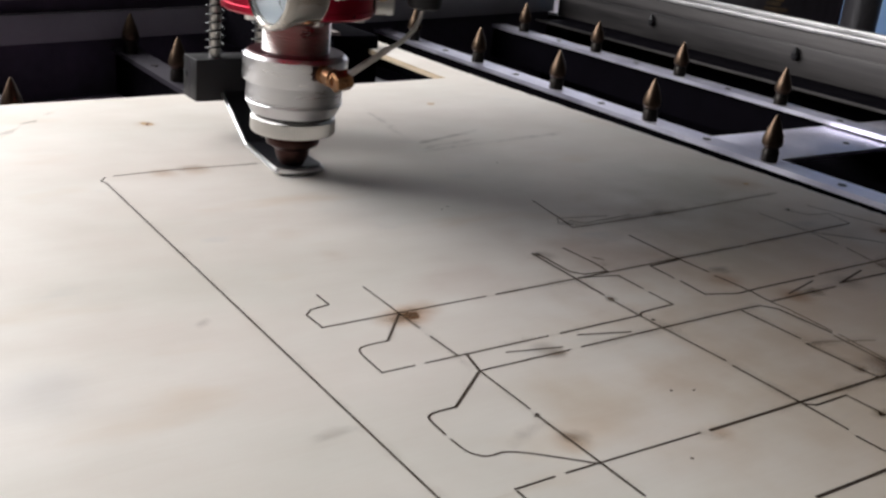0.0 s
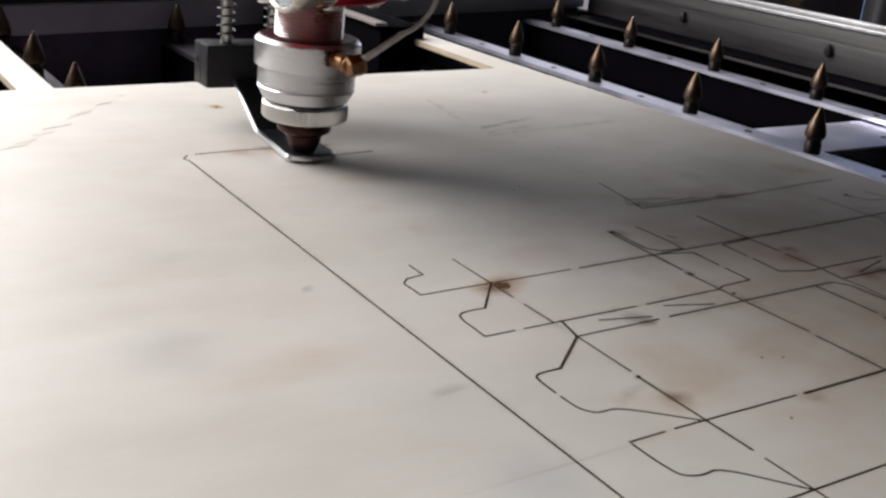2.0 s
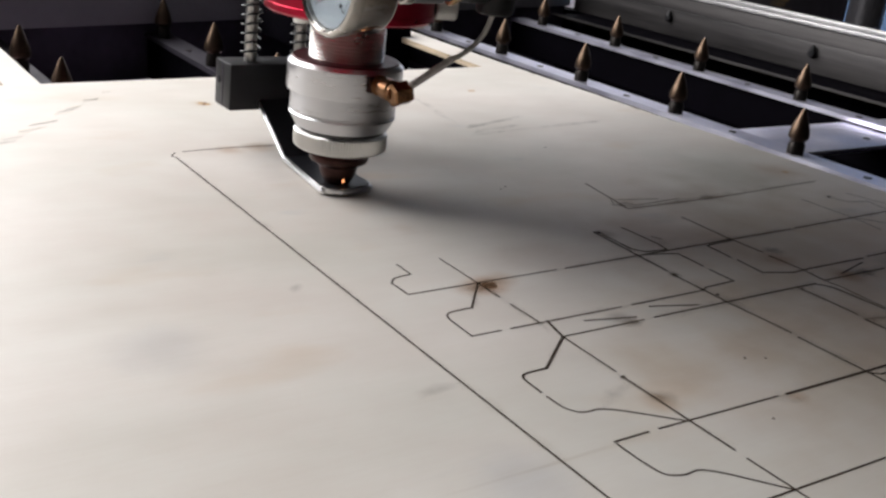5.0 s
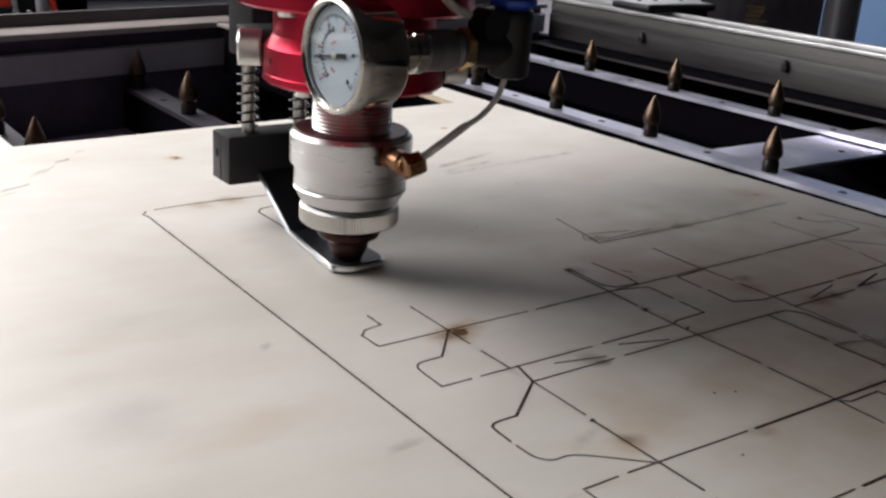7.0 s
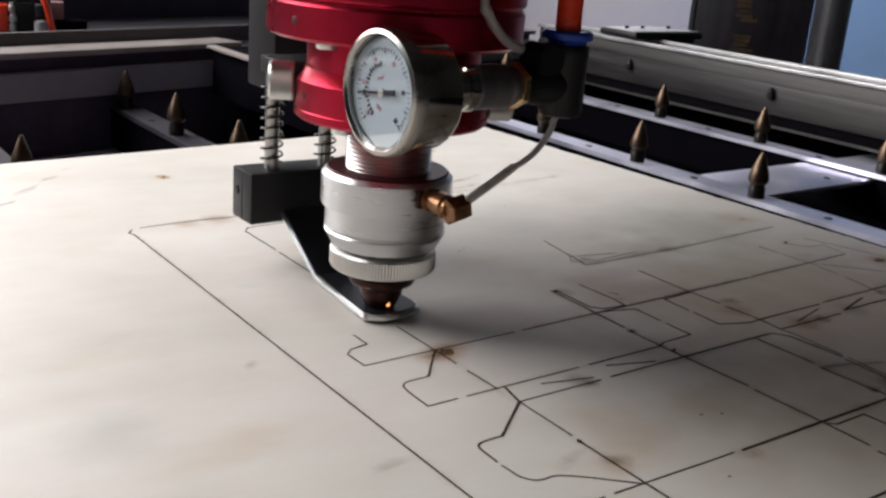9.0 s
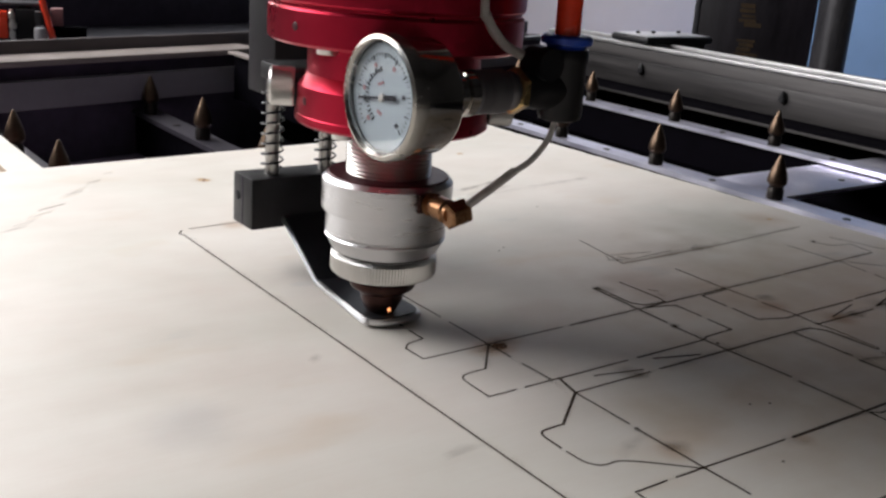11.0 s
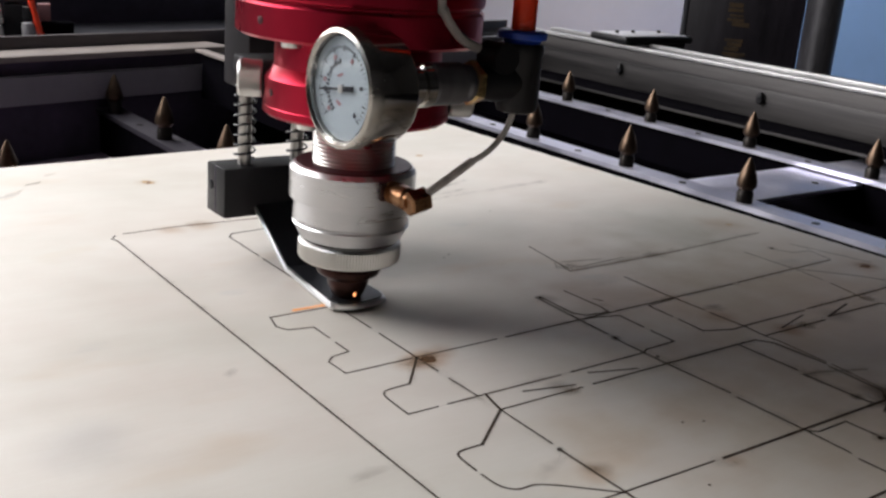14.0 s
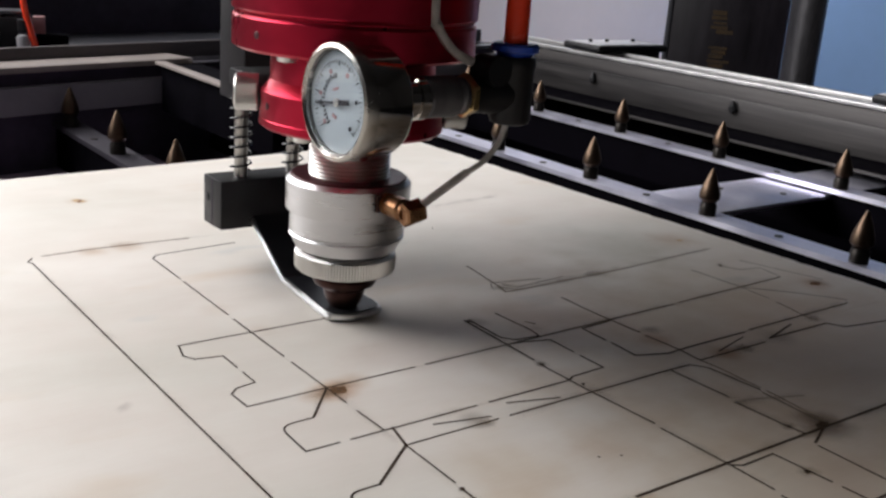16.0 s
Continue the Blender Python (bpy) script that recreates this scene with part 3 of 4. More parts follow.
cut([(0.1973, -0.0999), (0.1984, -0.1203), (0.1973, -0.1321)], 0.00040, M_FAINT)
cut([(0.1969, -0.1360), (0.1933, -0.1513)], 0.00040, M_CHARL)
cut([(0.2106, -0.1010), (0.2148, -0.1076), (0.2237, -0.1091), (0.2219, -0.1190)], 0.00040, M_FAINT)
cut([(0.1984, -0.1203), (0.2121, -0.1336), (0.2220, -0.1455)], 0.00040, M_FAINT)
cut([(0.2240, -0.1000), (0.2340, -0.1280)], 0.00040, M_FAINT)
# scratches at the back of the sheet
cut([(0.1190, -0.0840), (0.1215, -0.0800), (0.1400, -0.0835)], 0.00035, M_FAINT)


def blot(name, x, y, rx, ry, m, turn=0.0, seed=1, z=0.00005):
    """A flat, uneven mark in the veneer."""
    rnd = random.Random(seed)
    pts = []
    for k in range(20):
        a = 2 * math.pi * k / 20
        s = 1 + rnd.uniform(-0.16, 0.16)
        px, py = rx * s * math.cos(a), ry * s * math.sin(a)
        pts.append((x + px * math.cos(turn) - py * math.sin(turn), y + px * math.sin(turn) + py * math.cos(turn)))
    return part(name, prism(pts, -0.0005, z), m, sheet, smooth=0)


blot("knot", 0.0365, -0.1262, 0.0022, 0.0018, M_KNOT, 0.3, 2, 0.00010)
blot("knot", 0.036, 0.065, 0.0020, 0.0030, M_BURN, 0.5, 3)
blot("knot", 0.0362, 0.0645, 0.0006, 0.0022, M_KNOT, -0.6, 4, 0.00010)
blot("knot", 0.227, -0.130, 0.0022, 0.0016, M_KNOT, 0.0, 5)
blot("knot", 0.223, -0.072, 0.0014, 0.0012, M_BURN, 0.0, 6)
blot("knot", 0.172, 0.0720, 0.0020, 0.0014, M_BURN, 0.0, 7)
blot("scorch_mark", 0.1290, -0.1978, 0.0024, 0.0013, M_CHAR, 0.2, 8, 0.00012)
for i, (x, y) in enumerate(((0.0690, -0.1820), (0.0740, -0.1840), (0.052, -0.2040), (0.0900, -0.0600), (0.0935, -0.0580), (0.1420, -0.0200))):
    blot("speck", x, y, 0.00038, 0.00032, M_CHARL, 0.0, 20 + i)
def smoke_stains():
    """Smoke along the cuts and round the places where the beam stood, one thin film of many patches."""
    bm = bmesh.new()
    dense = bm.verts.layers.float.new("dense")
    rnd = random.Random(31)

    def strip(x0, y0, x1, y1, w, d):
        p, q = Vector((x0, y0)), Vector((x1, y1))
        n = max(2, round((q - p).length / 0.006))
        side = Vector((-(q - p).y, (q - p).x)).normalized()
        rows = []
        for i in range(n + 1):
            c = p + (q - p) * i / n
            k = d * rnd.uniform(0.35, 1.0) * (0 if i in (0, n) else 1)
            a, b_ = w * rnd.uniform(0.5, 1.3), w * rnd.uniform(0.5, 1.3)
            row = []
            for off, v in ((-a, 0), (0, k), (b_, 0)):
                vert = bm.verts.new((*(c + side * off), 0.00012))
                vert[dense] = v
                row.append(vert)
            rows.append(row)
        for r0, r1 in zip(rows, rows[1:]):
            for k in range(2):
                bm.faces.new((r0[k], r0[k + 1], r1[k + 1], r1[k]))

    def patch(x, y, rx, ry, d):
        mid = bm.verts.new((x, y, 0.00014))
        mid[dense] = d
        rim = []
        for k in range(16):
            a = 2 * math.pi * k / 16
            f = rnd.uniform(0.75, 1.25)
            v = bm.verts.new((x + rx * f * math.cos(a), y + ry * f * math.sin(a), 0.00014))
            v[dense] = 0
            rim.append(v)
        for k in range(16):
            bm.faces.new((mid, rim[k], rim[(k + 1) % 16]))

    for line in ((0.0645, -0.1233, 0.163, -0.1215), (0.166, -0.1212, 0.221, -0.1195), (0.026, -0.1490, 0.091, -0.1489), (0.065, -0.1569, 0.130, -0.1569), (0.092, -0.1031, 0.0924, -0.2107),
                 (0.0640, -0.1982, 0.200, -0.2000), (0.1667, -0.1478, 0.219, -0.1474), (0.1345, -0.1563, 0.1947, -0.1556), (0.1317, -0.1610, 0.1305, -0.1971), (0.1207, -0.1580, 0.1213, -0.1990), (0.1205, -0.0890, 0.225, -0.0848),
                 (0.0343, -0.1240, 0.0342, -0.2090), (0.0345, -0.1240, 0.0240, -0.1360), (0.0350, -0.1570, 0.0210, -0.1680), (0.0045, 0.0035, 0.0660, 0.0037), (0.0, -0.0020, 0.0, -0.1000), (0.0, -0.1000, 0.0, -0.2400)):
        strip(*line, 0.0030 if line[0] > 0.06 else 0.0020, 0.42 if line[0] > 0.06 else 0.26)
    for line in ((0.1340, 0.0640, 0.1255, 0.0170), (0.1197, 0.0008, 0.1440, 0.0050), (0.1400, 0.0042, 0.2020, 0.0112), (0.1255, 0.0115, 0.1665, 0.0250), (0.1240, 0.0050, 0.1560, 0.0120), (-0.0120, -0.1658, -0.0004, -0.1678),
                 (0.0205, -0.1840, 0.0335, -0.1818), (-0.0135, -0.1120, -0.0080, -0.1110), (0.1202, -0.1789, 0.1420, -0.1850)):
        strip(*line, 0.0026, 0.50)
    for x, y, r, d in ((0.1299, -0.1979, 0.0085, 1.0), (0.1240, -0.1995, 0.0060, 0.8), (0.1051, -0.2100, 0.0035, 0.9), (0.1382, -0.1338, 0.0045, 0.8), (0.1938, -0.1516, 0.0040, 0.8), (0.1074, -0.1173, 0.0030, 0.7), (0.0918, -0.1379, 0.0022, 0.9),
                       (0.0568, -0.1575, 0.0034, 0.9), (0.0363, -0.1881, 0.0042, 0.5), (0.1634, -0.1216, 0.0030, 0.7), (0.0621, -0.1994, 0.0036, 0.8), (0.1207, -0.1942, 0.0026, 0.9), (0.1519, -0.1567, 0.0050, 0.9), (0.0938, -0.1041, 0.0022, 0.9),
                       (0.0365, -0.1262, 0.0062, 0.9), (0.0320, -0.1262, 0.0050, 0.6), (0.0300, 0.0045, 0.0060, 0.45), (0.2120, -0.1007, 0.0030, 0.8), (0.2285, -0.1295, 0.0050, 0.7), (0.1220, -0.0855, 0.0045, 0.6), (0.1620, -0.0880, 0.0050, 0.4)):
        patch(x, y, r, r * 0.8, d)
    ob = part("smoke_stain", bm, M_FILM, sheet, "thin brown smoke stains", smooth=0)
    ob["kind"] = "stuff"


smoke_stains()
for i, (x, y, r) in enumerate(((0.1051, -0.2100, 0.0008), (0.0918, -0.1379, 0.0007), (0.0938, -0.1041, 0.0008), (0.0930, -0.1524, 0.0006), (0.1207, -0.1942, 0.0006), (0.0344, -0.1778, 0.0007), (0.2120, -0.1007, 0.0007))):
    blot("scorch_mark", x, y, r, r * 0.8, M_CHAR, 0.3, 50 + i, 0.00012)
# a split in the veneer
rnd = random.Random(5)
px, py = -0.0540, 0.0160
for i in range(8):
    qx, qy = px + 0.0076 + rnd.uniform(-0.002, 0.002), py + 0.0094 + rnd.uniform(-0.002, 0.002)
    for k in range(2):
        f = rnd.uniform(0.1, 0.9)
        fx, fy, ln = px + (qx - px) * f, py + (qy - py) * f, rnd.uniform(0.002, 0.006)
        cut([(fx - ln * 0.8, fy - ln * 0.35), (fx + ln * 0.8, fy + ln * 0.35)], rnd.uniform(0.0003, 0.0006), (M_SMUDGE if i % 3 == 0 else M_PALE, M_SMUDGE)[k], "veneer_split")
    px, py = qx, qy


# ---- laser head ----
head = thing("laser_head", "red and silver laser cutting head with a pressure gauge", "laser head", "", (0.062, -0.006, 0))

H = 0.94  # the turned pieces of the head, drawn a little large
TURNED = Matrix.Scale(H, 4)


def turned(profile, segs, knurl=None, m=None):
    return lathe(profile, segs, TURNED @ (m or Matrix()), knurl)


part("nozzle", turned([(0.0012, 0.0026), (0.0040, 0.0026), (0.0050, 0.0040), (0.0061, 0.0066), (0.0064, 0.0086), (0.0073, 0.0092), (0.0093, 0.0104), (0.0097, 0.0112), (0.0097, 0.0124), (0.0092, 0.0128), (0.0092, 0.0152)], 40), M_COPPER, head, "sooty copper nozzle")
ring = part("knurled_ring", turned([(0.0100, 0.0150), (0.0146, 0.0150), (0.0152, 0.0155), (0.0153, 0.0160), (0.0153, 0.0201), (0.0147, 0.0208), (0.0142, 0.0210), (0.0138, 0.0213)], 220, (2, 4, 0.00032)), M_SATIN, head, "knurled aluminium ring", smooth=12)
part("groove", turned([(0.0140, 0.0208), (0.0140, 0.0226)], 48), M_BLACK, head)
part("lower_body", turned([(0.0146, 0.0219), (0.0151, 0.0221), (0.0169, 0.0256), (0.0173, 0.0260), (0.0173, 0.0264), (0.0169, 0.0268), (0.0169, 0.0272), (0.0172, 0.0276), (0.0171, 0.0338)], 72), M_SILVER, head)
part("upper_body", turned([(0.0172, 0.0335), (0.0184, 0.0338), (0.0185, 0.0342), (0.0185, 0.0424), (0.0174, 0.0436), (0.0120, 0.0437)], 72), M_SILVER, head)
part("seal_ring", turned([(0.0121, 0.0437), (0.0172, 0.0437), (0.0168, 0.0441), (0.0121, 0.0442)], 64), M_MAROON, head, "dark red seal ring")
prof = []
for i in range(16):
    z = 0.0440 + i * 0.0011
    prof += [(0.0121, z), (0.0117, z + 0.00055)]
part("threaded_neck", turned(prof, 48), M_THREAD, head, "finely threaded steel neck")
part("lower_flange", turned([(0.0150, 0.0580), (0.0256, 0.0580), (0.0266, 0.0588), (0.0266, 0.0606), (0.0264, 0.0609), (0.0264, 0.0684), (0.0260, 0.0690), (0.0240, 0.0712), (0.0236, 0.0716), (0.0236, 0.0800), (0.0200, 0.0801)], 96), M_RED, head, smooth=18)
part("upper_flange", turned([(0.0225, 0.0800), (0.0334, 0.0802), (0.0344, 0.0810), (0.0344, 0.0888), (0.0340, 0.0894), (0.0335, 0.0896), (0.0335, 0.0902), (0.0342, 0.0906), (0.0346, 0.0912), (0.0346, 0.1480), (0.0300, 0.1490)], 96), M_RED, head, smooth=18)
for k in range(6):
    a = radians(20 + 60 * k)
    part("bolt", turned([(0.0026, 0.0562), (0.0028, 0.0566), (0.0028, 0.0581)], 16, None, Matrix.Translation((0.0212 * math.cos(a), 0.0212 * math.sin(a), 0))), M_SATIN, head)
    part("bolt", turned([(0.0026, 0.0786), (0.0028, 0.0790), (0.0028, 0.0804)], 16, None, Matrix.Translation((0.0285 * math.cos(a), 0.0285 * math.sin(a), 0))), M_SATIN, head)


for a, r, z in ((176, 0.0264, 0.0648), (190, 0.0344, 0.0850), (236, 0.0344, 0.0850)):
    part("set_screw", turned([(0.0011, -0.0010), (0.0011, 0.0001), (0.0007, 0.0002)], 12, None, Matrix.Rotation(radians(a), 4, "Z") @ along_x(r, 0, z)), M_MAROON, head, "dark set screw")


def knob(angle, z):
    """A knurled thumb screw on the side of the flange."""
    a = radians(angle)
    m = Matrix.Rotation(a, 4, "Z") @ along_x(0.0215, 0, z)
    k = part("thumb_screw", turned([(0.0048, 0.0050), (0.0053, 0.0056), (0.0053, 0.0114), (0.0048, 0.0120)], 112, (1, 2, 0.00018), m), M_SATIN, head, "knurled thumb screw")
    part("washer", turned([(0.0052, 0.0026), (0.0052, 0.0051)], 24, None, m), M_BLACK, k)
    return k


knob(150, 0.0668)
knob(-28, 0.0640)

# foot, arm and spring guide
foot = part("foot_plate", prism([(-0.0070, -0.0010), (-0.0060, -0.0046), (-0.0030, -0.0066), (0.0010, -0.0068), (0.0080, -0.0056), (0.0092, -0.0042), (0.0100, -0.0010), (0.0098, 0.0040), (0.0130, 0.0290), (-0.0040, 0.0290)], 0.0008, 0.0026), M_BLACKSTEEL, head, "black steel foot plate")
rim_bm = tube([(-0.0038, 0.0285, 0.0017), (-0.0070, -0.0006, 0.0015), (-0.0062, -0.0046, 0.0014), (-0.0030, -0.0067, 0.0014), (0.0010, -0.0070, 0.0014), (0.0078, -0.0058, 0.0014), (0.0093, -0.0043, 0.0014), (0.0101, -0.0010, 0.0015)], 0.0010, 8, 5)
part("worn_rim", rim_bm, M_EDGESTEEL, foot, "worn bright rim")
arm = bmesh.new()
lo = [(-0.0040, 0.0285, 0.0008), (0.0130, 0.0285, 0.0008), (0.0130, 0.0520, 0.0165), (-0.0045, 0.0520, 0.0165)]
vs = [arm.verts.new(p) for p in lo] + [arm.verts.new((x, y - 0.0008, z + 0.0019)) for x, y, z in lo]
for q in ((0, 1, 2, 3), (4, 5, 6, 7), (0, 1, 5, 4), (1, 2, 6, 5), (2, 3, 7, 6), (3, 0, 4, 7)):
    arm.faces.new([vs[i] for i in q])
arm_ob = part("arm", arm, M_BLACKSTEEL, head, "bent black steel arm")
part("worn_edge", tube([(-0.0042, 0.0285, 0.0018), (-0.0046, 0.0520, 0.0175)], 0.0008, 6), M_EDGESTEEL, arm_ob)
blk = part("guide_block", box(-0.0155, 0.0215, 0.0490, 0.0620, 0.0132, 0.0289, 0.0006), M_BLACK, head, "black guide block")
part("seam", box(-0.01565, -0.0154, 0.0553, 0.0556, 0.0134, 0.0287), M_PIT, blk)
part("screw", lathe([(0.0016, 0), (0.0016, 0.0004), (0.0011, 0.0006)], 12, along_x(-0.0154, 0.0590, 0.022) @ Matrix.Rotation(radians(180), 4, "X")), M_BLACKSTEEL, blk)
for x in (-0.0060, 0.0125):
    rod = part("guide_rod", lathe([(0.0021, 0.0285), (0.0021, 0.0581), (0.0018, 0.0585)], 24, Matrix.Translation((x, 0.0550, 0))), M_THREAD, head, "steel guide rod")
    coil = [(x + 0.0033 * math.cos(a), 0.0550 + 0.0033 * math.sin(a), 0.0305 + 0.0031 * a / (2 * math.pi)) for a in [i * math.pi / 5 for i in range(10 * 8 + 1)]]
    part("spring", tube(coil, 0.00032, 6, 1), M_BLACKSTEEL, rod, "black coil spring")
part("guide_bracket", box(-0.0090, 0.0160, 0.0200, 0.0580, 0.0580, 0.0630, 0.0006), M_BLACK, head)

# gauge, facing along -x
GY, GZ = -0.0350, 0.0682
TURN = Matrix.Translation((-0.0030, GY, GZ)) @ Matrix.Rotation(radians(2.8), 4, "Z") @ Matrix.Scale(0.955, 4) @ Matrix.Translation((0.0030, -GY, -GZ))
gm = TURN @ along_x(0, GY, GZ)
case = part("gauge_case", lathe([(0.0124, -0.0266), (0.0134, -0.0260), (0.0134, -0.0156), (0.0130, -0.0148), (0.0118, -0.0138), (0.0062, -0.0130), (0.0050, -0.0126), (0.0050, -0.0060), (0.0056, -0.0056), (0.0056, -0.0030)], 64, gm), M_CHROME, head, "chromed gauge case")
part("bezel", lathe([(0.0124, -0.0245), (0.0124, -0.0284), (0.0132, -0.0294), (0.0141, -0.0290), (0.0145, -0.0278), (0.0144, -0.0256), (0.0135, -0.0250)], 72, gm, capped=False), M_BEZEL, case, "bright bezel")
dial = part("dial", lathe([(0.0123, -0.0268), (0.0123, -0.0272), (0.0122, -0.0274)], 64, gm), M_DIAL, case, "pale dial face")
pane = part("gauge_glass", lathe([(0.01235, -0.0285), (0.01235, -0.0288)], 64, gm), M_GLASS, case, "clear gauge glass")
pane.visible_shadow = False


def dial_bar(name, r0, r1, deg, w, m, lift=0.0):
    """A flat bar on the dial between two radii; 0 degrees is towards +y seen from the front."""
    a = radians(deg)
    b = box(-0.00010, 0.00010, r0, r1, -w / 2, w / 2)
    bmesh.ops.transform(b, matrix=TURN @ Matrix.Translation((-0.0275 - lift, GY, GZ)) @ Matrix.Rotation(a, 4, "X"), verts=b.verts)
    return part(name, b, m, dial)


for k in range(41):
    deg = 225 - 6.75 * k
    dial_bar("tick", 0.0094 if k % 4 else 0.0088, 0.0101, deg, 0.00010 if k % 4 else 0.00020, M_INK)
for k in range(15):
    dial_bar("inner_mark", 0.0058, 0.0066 if k % 2 else 0.0070, -55 + 9.5 * k, 0.00040, M_INK)
for k in range(6):
    dial_bar("figure", 0.0072, 0.0082, 225 - 54 * k, 0.0010, M_INK if k < 2 else M_REDINK)
dial_bar("unit_mark", 0.0034, 0.0042, -70, 0.0018, M_REDINK)
dial_bar("unit_mark", 0.0030, 0.0036, 70, 0.0022, M_REDINK)
pointer = merge(box(-0.0281, -0.0279, -0.0050, 0.0092, -0.00028, 0.00028), box(-0.02825, -0.02785, -0.0052, -0.0012, -0.0006, 0.0006))
box(-0.02820, -0.02788, 0.0062, 0.0069, -0.0006, 0.0006, 0, pointer)
bmesh.ops.transform(pointer, matrix=TURN @ Matrix.Translation((0, GY, GZ)) @ Matrix.Rotation(radians(-8), 4, "X"), verts=pointer.verts)
part("needle", pointer, M_INK, dial, "black needle")
part("hub", lathe([(0.0010, -0.0274), (0.0010, -0.0282), (0.0007, -0.0283)], 20, gm), M_THREAD, dial)
TEE = along_x(0.0008, GY, GZ + 0.0002)
part("tee", merge(lathe([(0.0048, -0.0030), (0.0052, -0.0026), (0.0052, 0.0060), (0.0046, 0.0064), (0.0043, 0.0066), (0.0046, 0.0070), (0.0043, 0.0074), (0.0046, 0.0078), (0.0046, 0.0090)], 24, TEE), box(-0.0035, 0.0045, -0.0340, -0.0200, 0.0640, 0.0716, 0.001)), M_PIPE, head, "grey brass tee fitting")
part("hex_nut", lathe([(0.0048, 0.0090), (0.0056, 0.0093), (0.0056, 0.0112), (0.0048, 0.0116)], 6, TEE), M_NUT, head, "brass hexagon nut")
elbow = part("elbow_fitting", lathe([(0.0040, 0.0116), (0.0045, 0.0120), (0.0045, 0.0160), (0.0048, 0.0166), (0.0048, 0.0250)], 28, TEE), M_BLACK, head, "black push-in elbow")
EX = 0.0264
part("elbow_body", lathe([(0.0040, 0.0616), (0.0050, 0.0620), (0.0055, 0.0632), (0.0055, 0.0760), (0.0057, 0.0764), (0.0057, 0.0786), (0.0054, 0.0792)], 36, Matrix.Translation((EX, GY, -0.0010))), M_BLACK, elbow)
part("release_collar", lathe([(0.0046, 0.0792), (0.0050, 0.0800), (0.0062, 0.0804), (0.0063, 0.0818), (0.0056, 0.0824), (0.0034, 0.0824)], 36, Matrix.Translation((EX, GY, -0.0010))), M_BLUE, elbow, "blue release collar")
part("lug", lathe([(0.0034, -0.004), (0.0038, -0.0036), (0.0038, 0.004)], 20, Matrix.Translation((EX - 0.0085, GY - 0.0010, 0.0748)) @ Matrix.Rotation(radians(90), 4, "X")), M_BLACK, elbow)
part("air_hose", tube([(EX, GY, 0.080), (EX, GY, 0.105), (EX + 0.001, GY, 0.134)], 0.0031, 20), M_ORANGE, head, "orange air hose")

# sensor plug and cable
sm = Matrix.Translation((0.0010, -0.0178, 0.0372)) @ Matrix.Rotation(radians(90), 4, "X")
plug = part("sensor_plug", lathe([(0.0030, 0.0000), (0.0030, 0.0012), (0.0022, 0.0014), (0.0022, 0.0042), (0.0031, 0.0044), (0.0031, 0.0080), (0.0025, 0.0084), (0.0025, 0.0096)], 16, sm), M_BRASS, head, "gilded brass sensor plug")
part("plug_nut", lathe([(0.0028, -0.0016), (0.0034, -0.0010), (0.0034, 0.0040), (0.0028, 0.0046)], 6, Matrix.Translation((0.0010, -0.0275, 0.0366)) @ Matrix.Rotation(radians(78), 4, "Y")), M_BRASS, plug)
part("socket_plate", box(-0.0026, 0.0040, -0.0188, -0.0174, 0.0350, 0.0396, 0.0004), M_COPPER, plug)
part("cable_sleeve", tube([(0.0045, -0.0290, 0.0392), (0.0100, -0.0305, 0.0432), (0.0161, -0.0320, 0.0477)], 0.0011, 12), M_SLEEVE, head, "wrinkled clear sleeve")
part("sensor_cable", tube([(0.0150, -0.0318, 0.0470), (0.0195, -0.0325, 0.0494), (0.0232, -0.0325, 0.0522), (0.0262, -0.0325, 0.0560), (0.0285, -0.0325, 0.0625)], 0.00078, 12), M_CABLE, head, "pale sensor cable")
part("upper_cable", tube([(0.0200, -0.0325, 0.0750), (0.0186, -0.0325, 0.0750), (0.0100, -0.0325, 0.0783), (0.0057, -0.0325, 0.0818), (0.0030, -0.0325, 0.0855), (0.0020, -0.0325, 0.0900), (0.0015, -0.0330, 0.1300)], 0.0012, 12), M_SLEEVE, head, "grey sleeved cable")
spark = part("spark", lathe([(0.0001, 0.0000), (0.0005, 0.0004), (0.0004, 0.0010), (0.0001, 0.0018)], 10, Matrix.Translation((-0.0006, -0.0049, 0.0036))), M_SPARK, head, "glowing cutting spark")
hot = part("hot_kerf", box(-0.0170, -0.0060, 0.0005, 0.0009, 0.0001, 0.0003), M_HOT, head, "glowing fresh cut")
# Unseen block over the head, added to cast its broad soft shadow.
part("upper_shade_block", box(-0.0500, 0.0950, -0.0380, 0.0840, 0.1350, 0.3800, 0.003), M_DARKGREY, head, "unseen charcoal block above the head, added to shade the sheet")
# Unseen beam, added and sized to darken the sheet's lower right.
part("shade_beam", box(-0.0650, 0.4200, 0.0870, 0.1600, 0.1180, 0.5200, 0.002), M_DARKGREY, head, "unseen charcoal beam, added to shade the right of the sheet")
carr = part("carriage", box(0.0095, 0.0620, 0.0850, 0.1050, 0.0462, 0.1175, 0.001), M_CARR, head, "charcoal carriage box")

# ---- room behind the bed ----
def room(name, x0, x1, y0, y1, z0, z1, m, label, category):
    bm = box(x0 / K, x1 / K, y0 / K, y1 / K, z0 / K, z1 / K)
    return structure(name, bm, m, label, category)


room("floor", -1.65, 3.1, -2.4, 2.3, -0.97, -0.93, M_CONC, "grey concrete workshop floor", "floor")
room("ceiling", -1.65, 3.1, -2.4, 2.3, 2.0, 2.05, M_DIM, "dim grey workshop ceiling", "ceiling")
room("wall_south", -1.65, 3.1, -2.5, -2.4, -0.93, 2.0, M_DIM, "dim grey workshop wall", "wall")
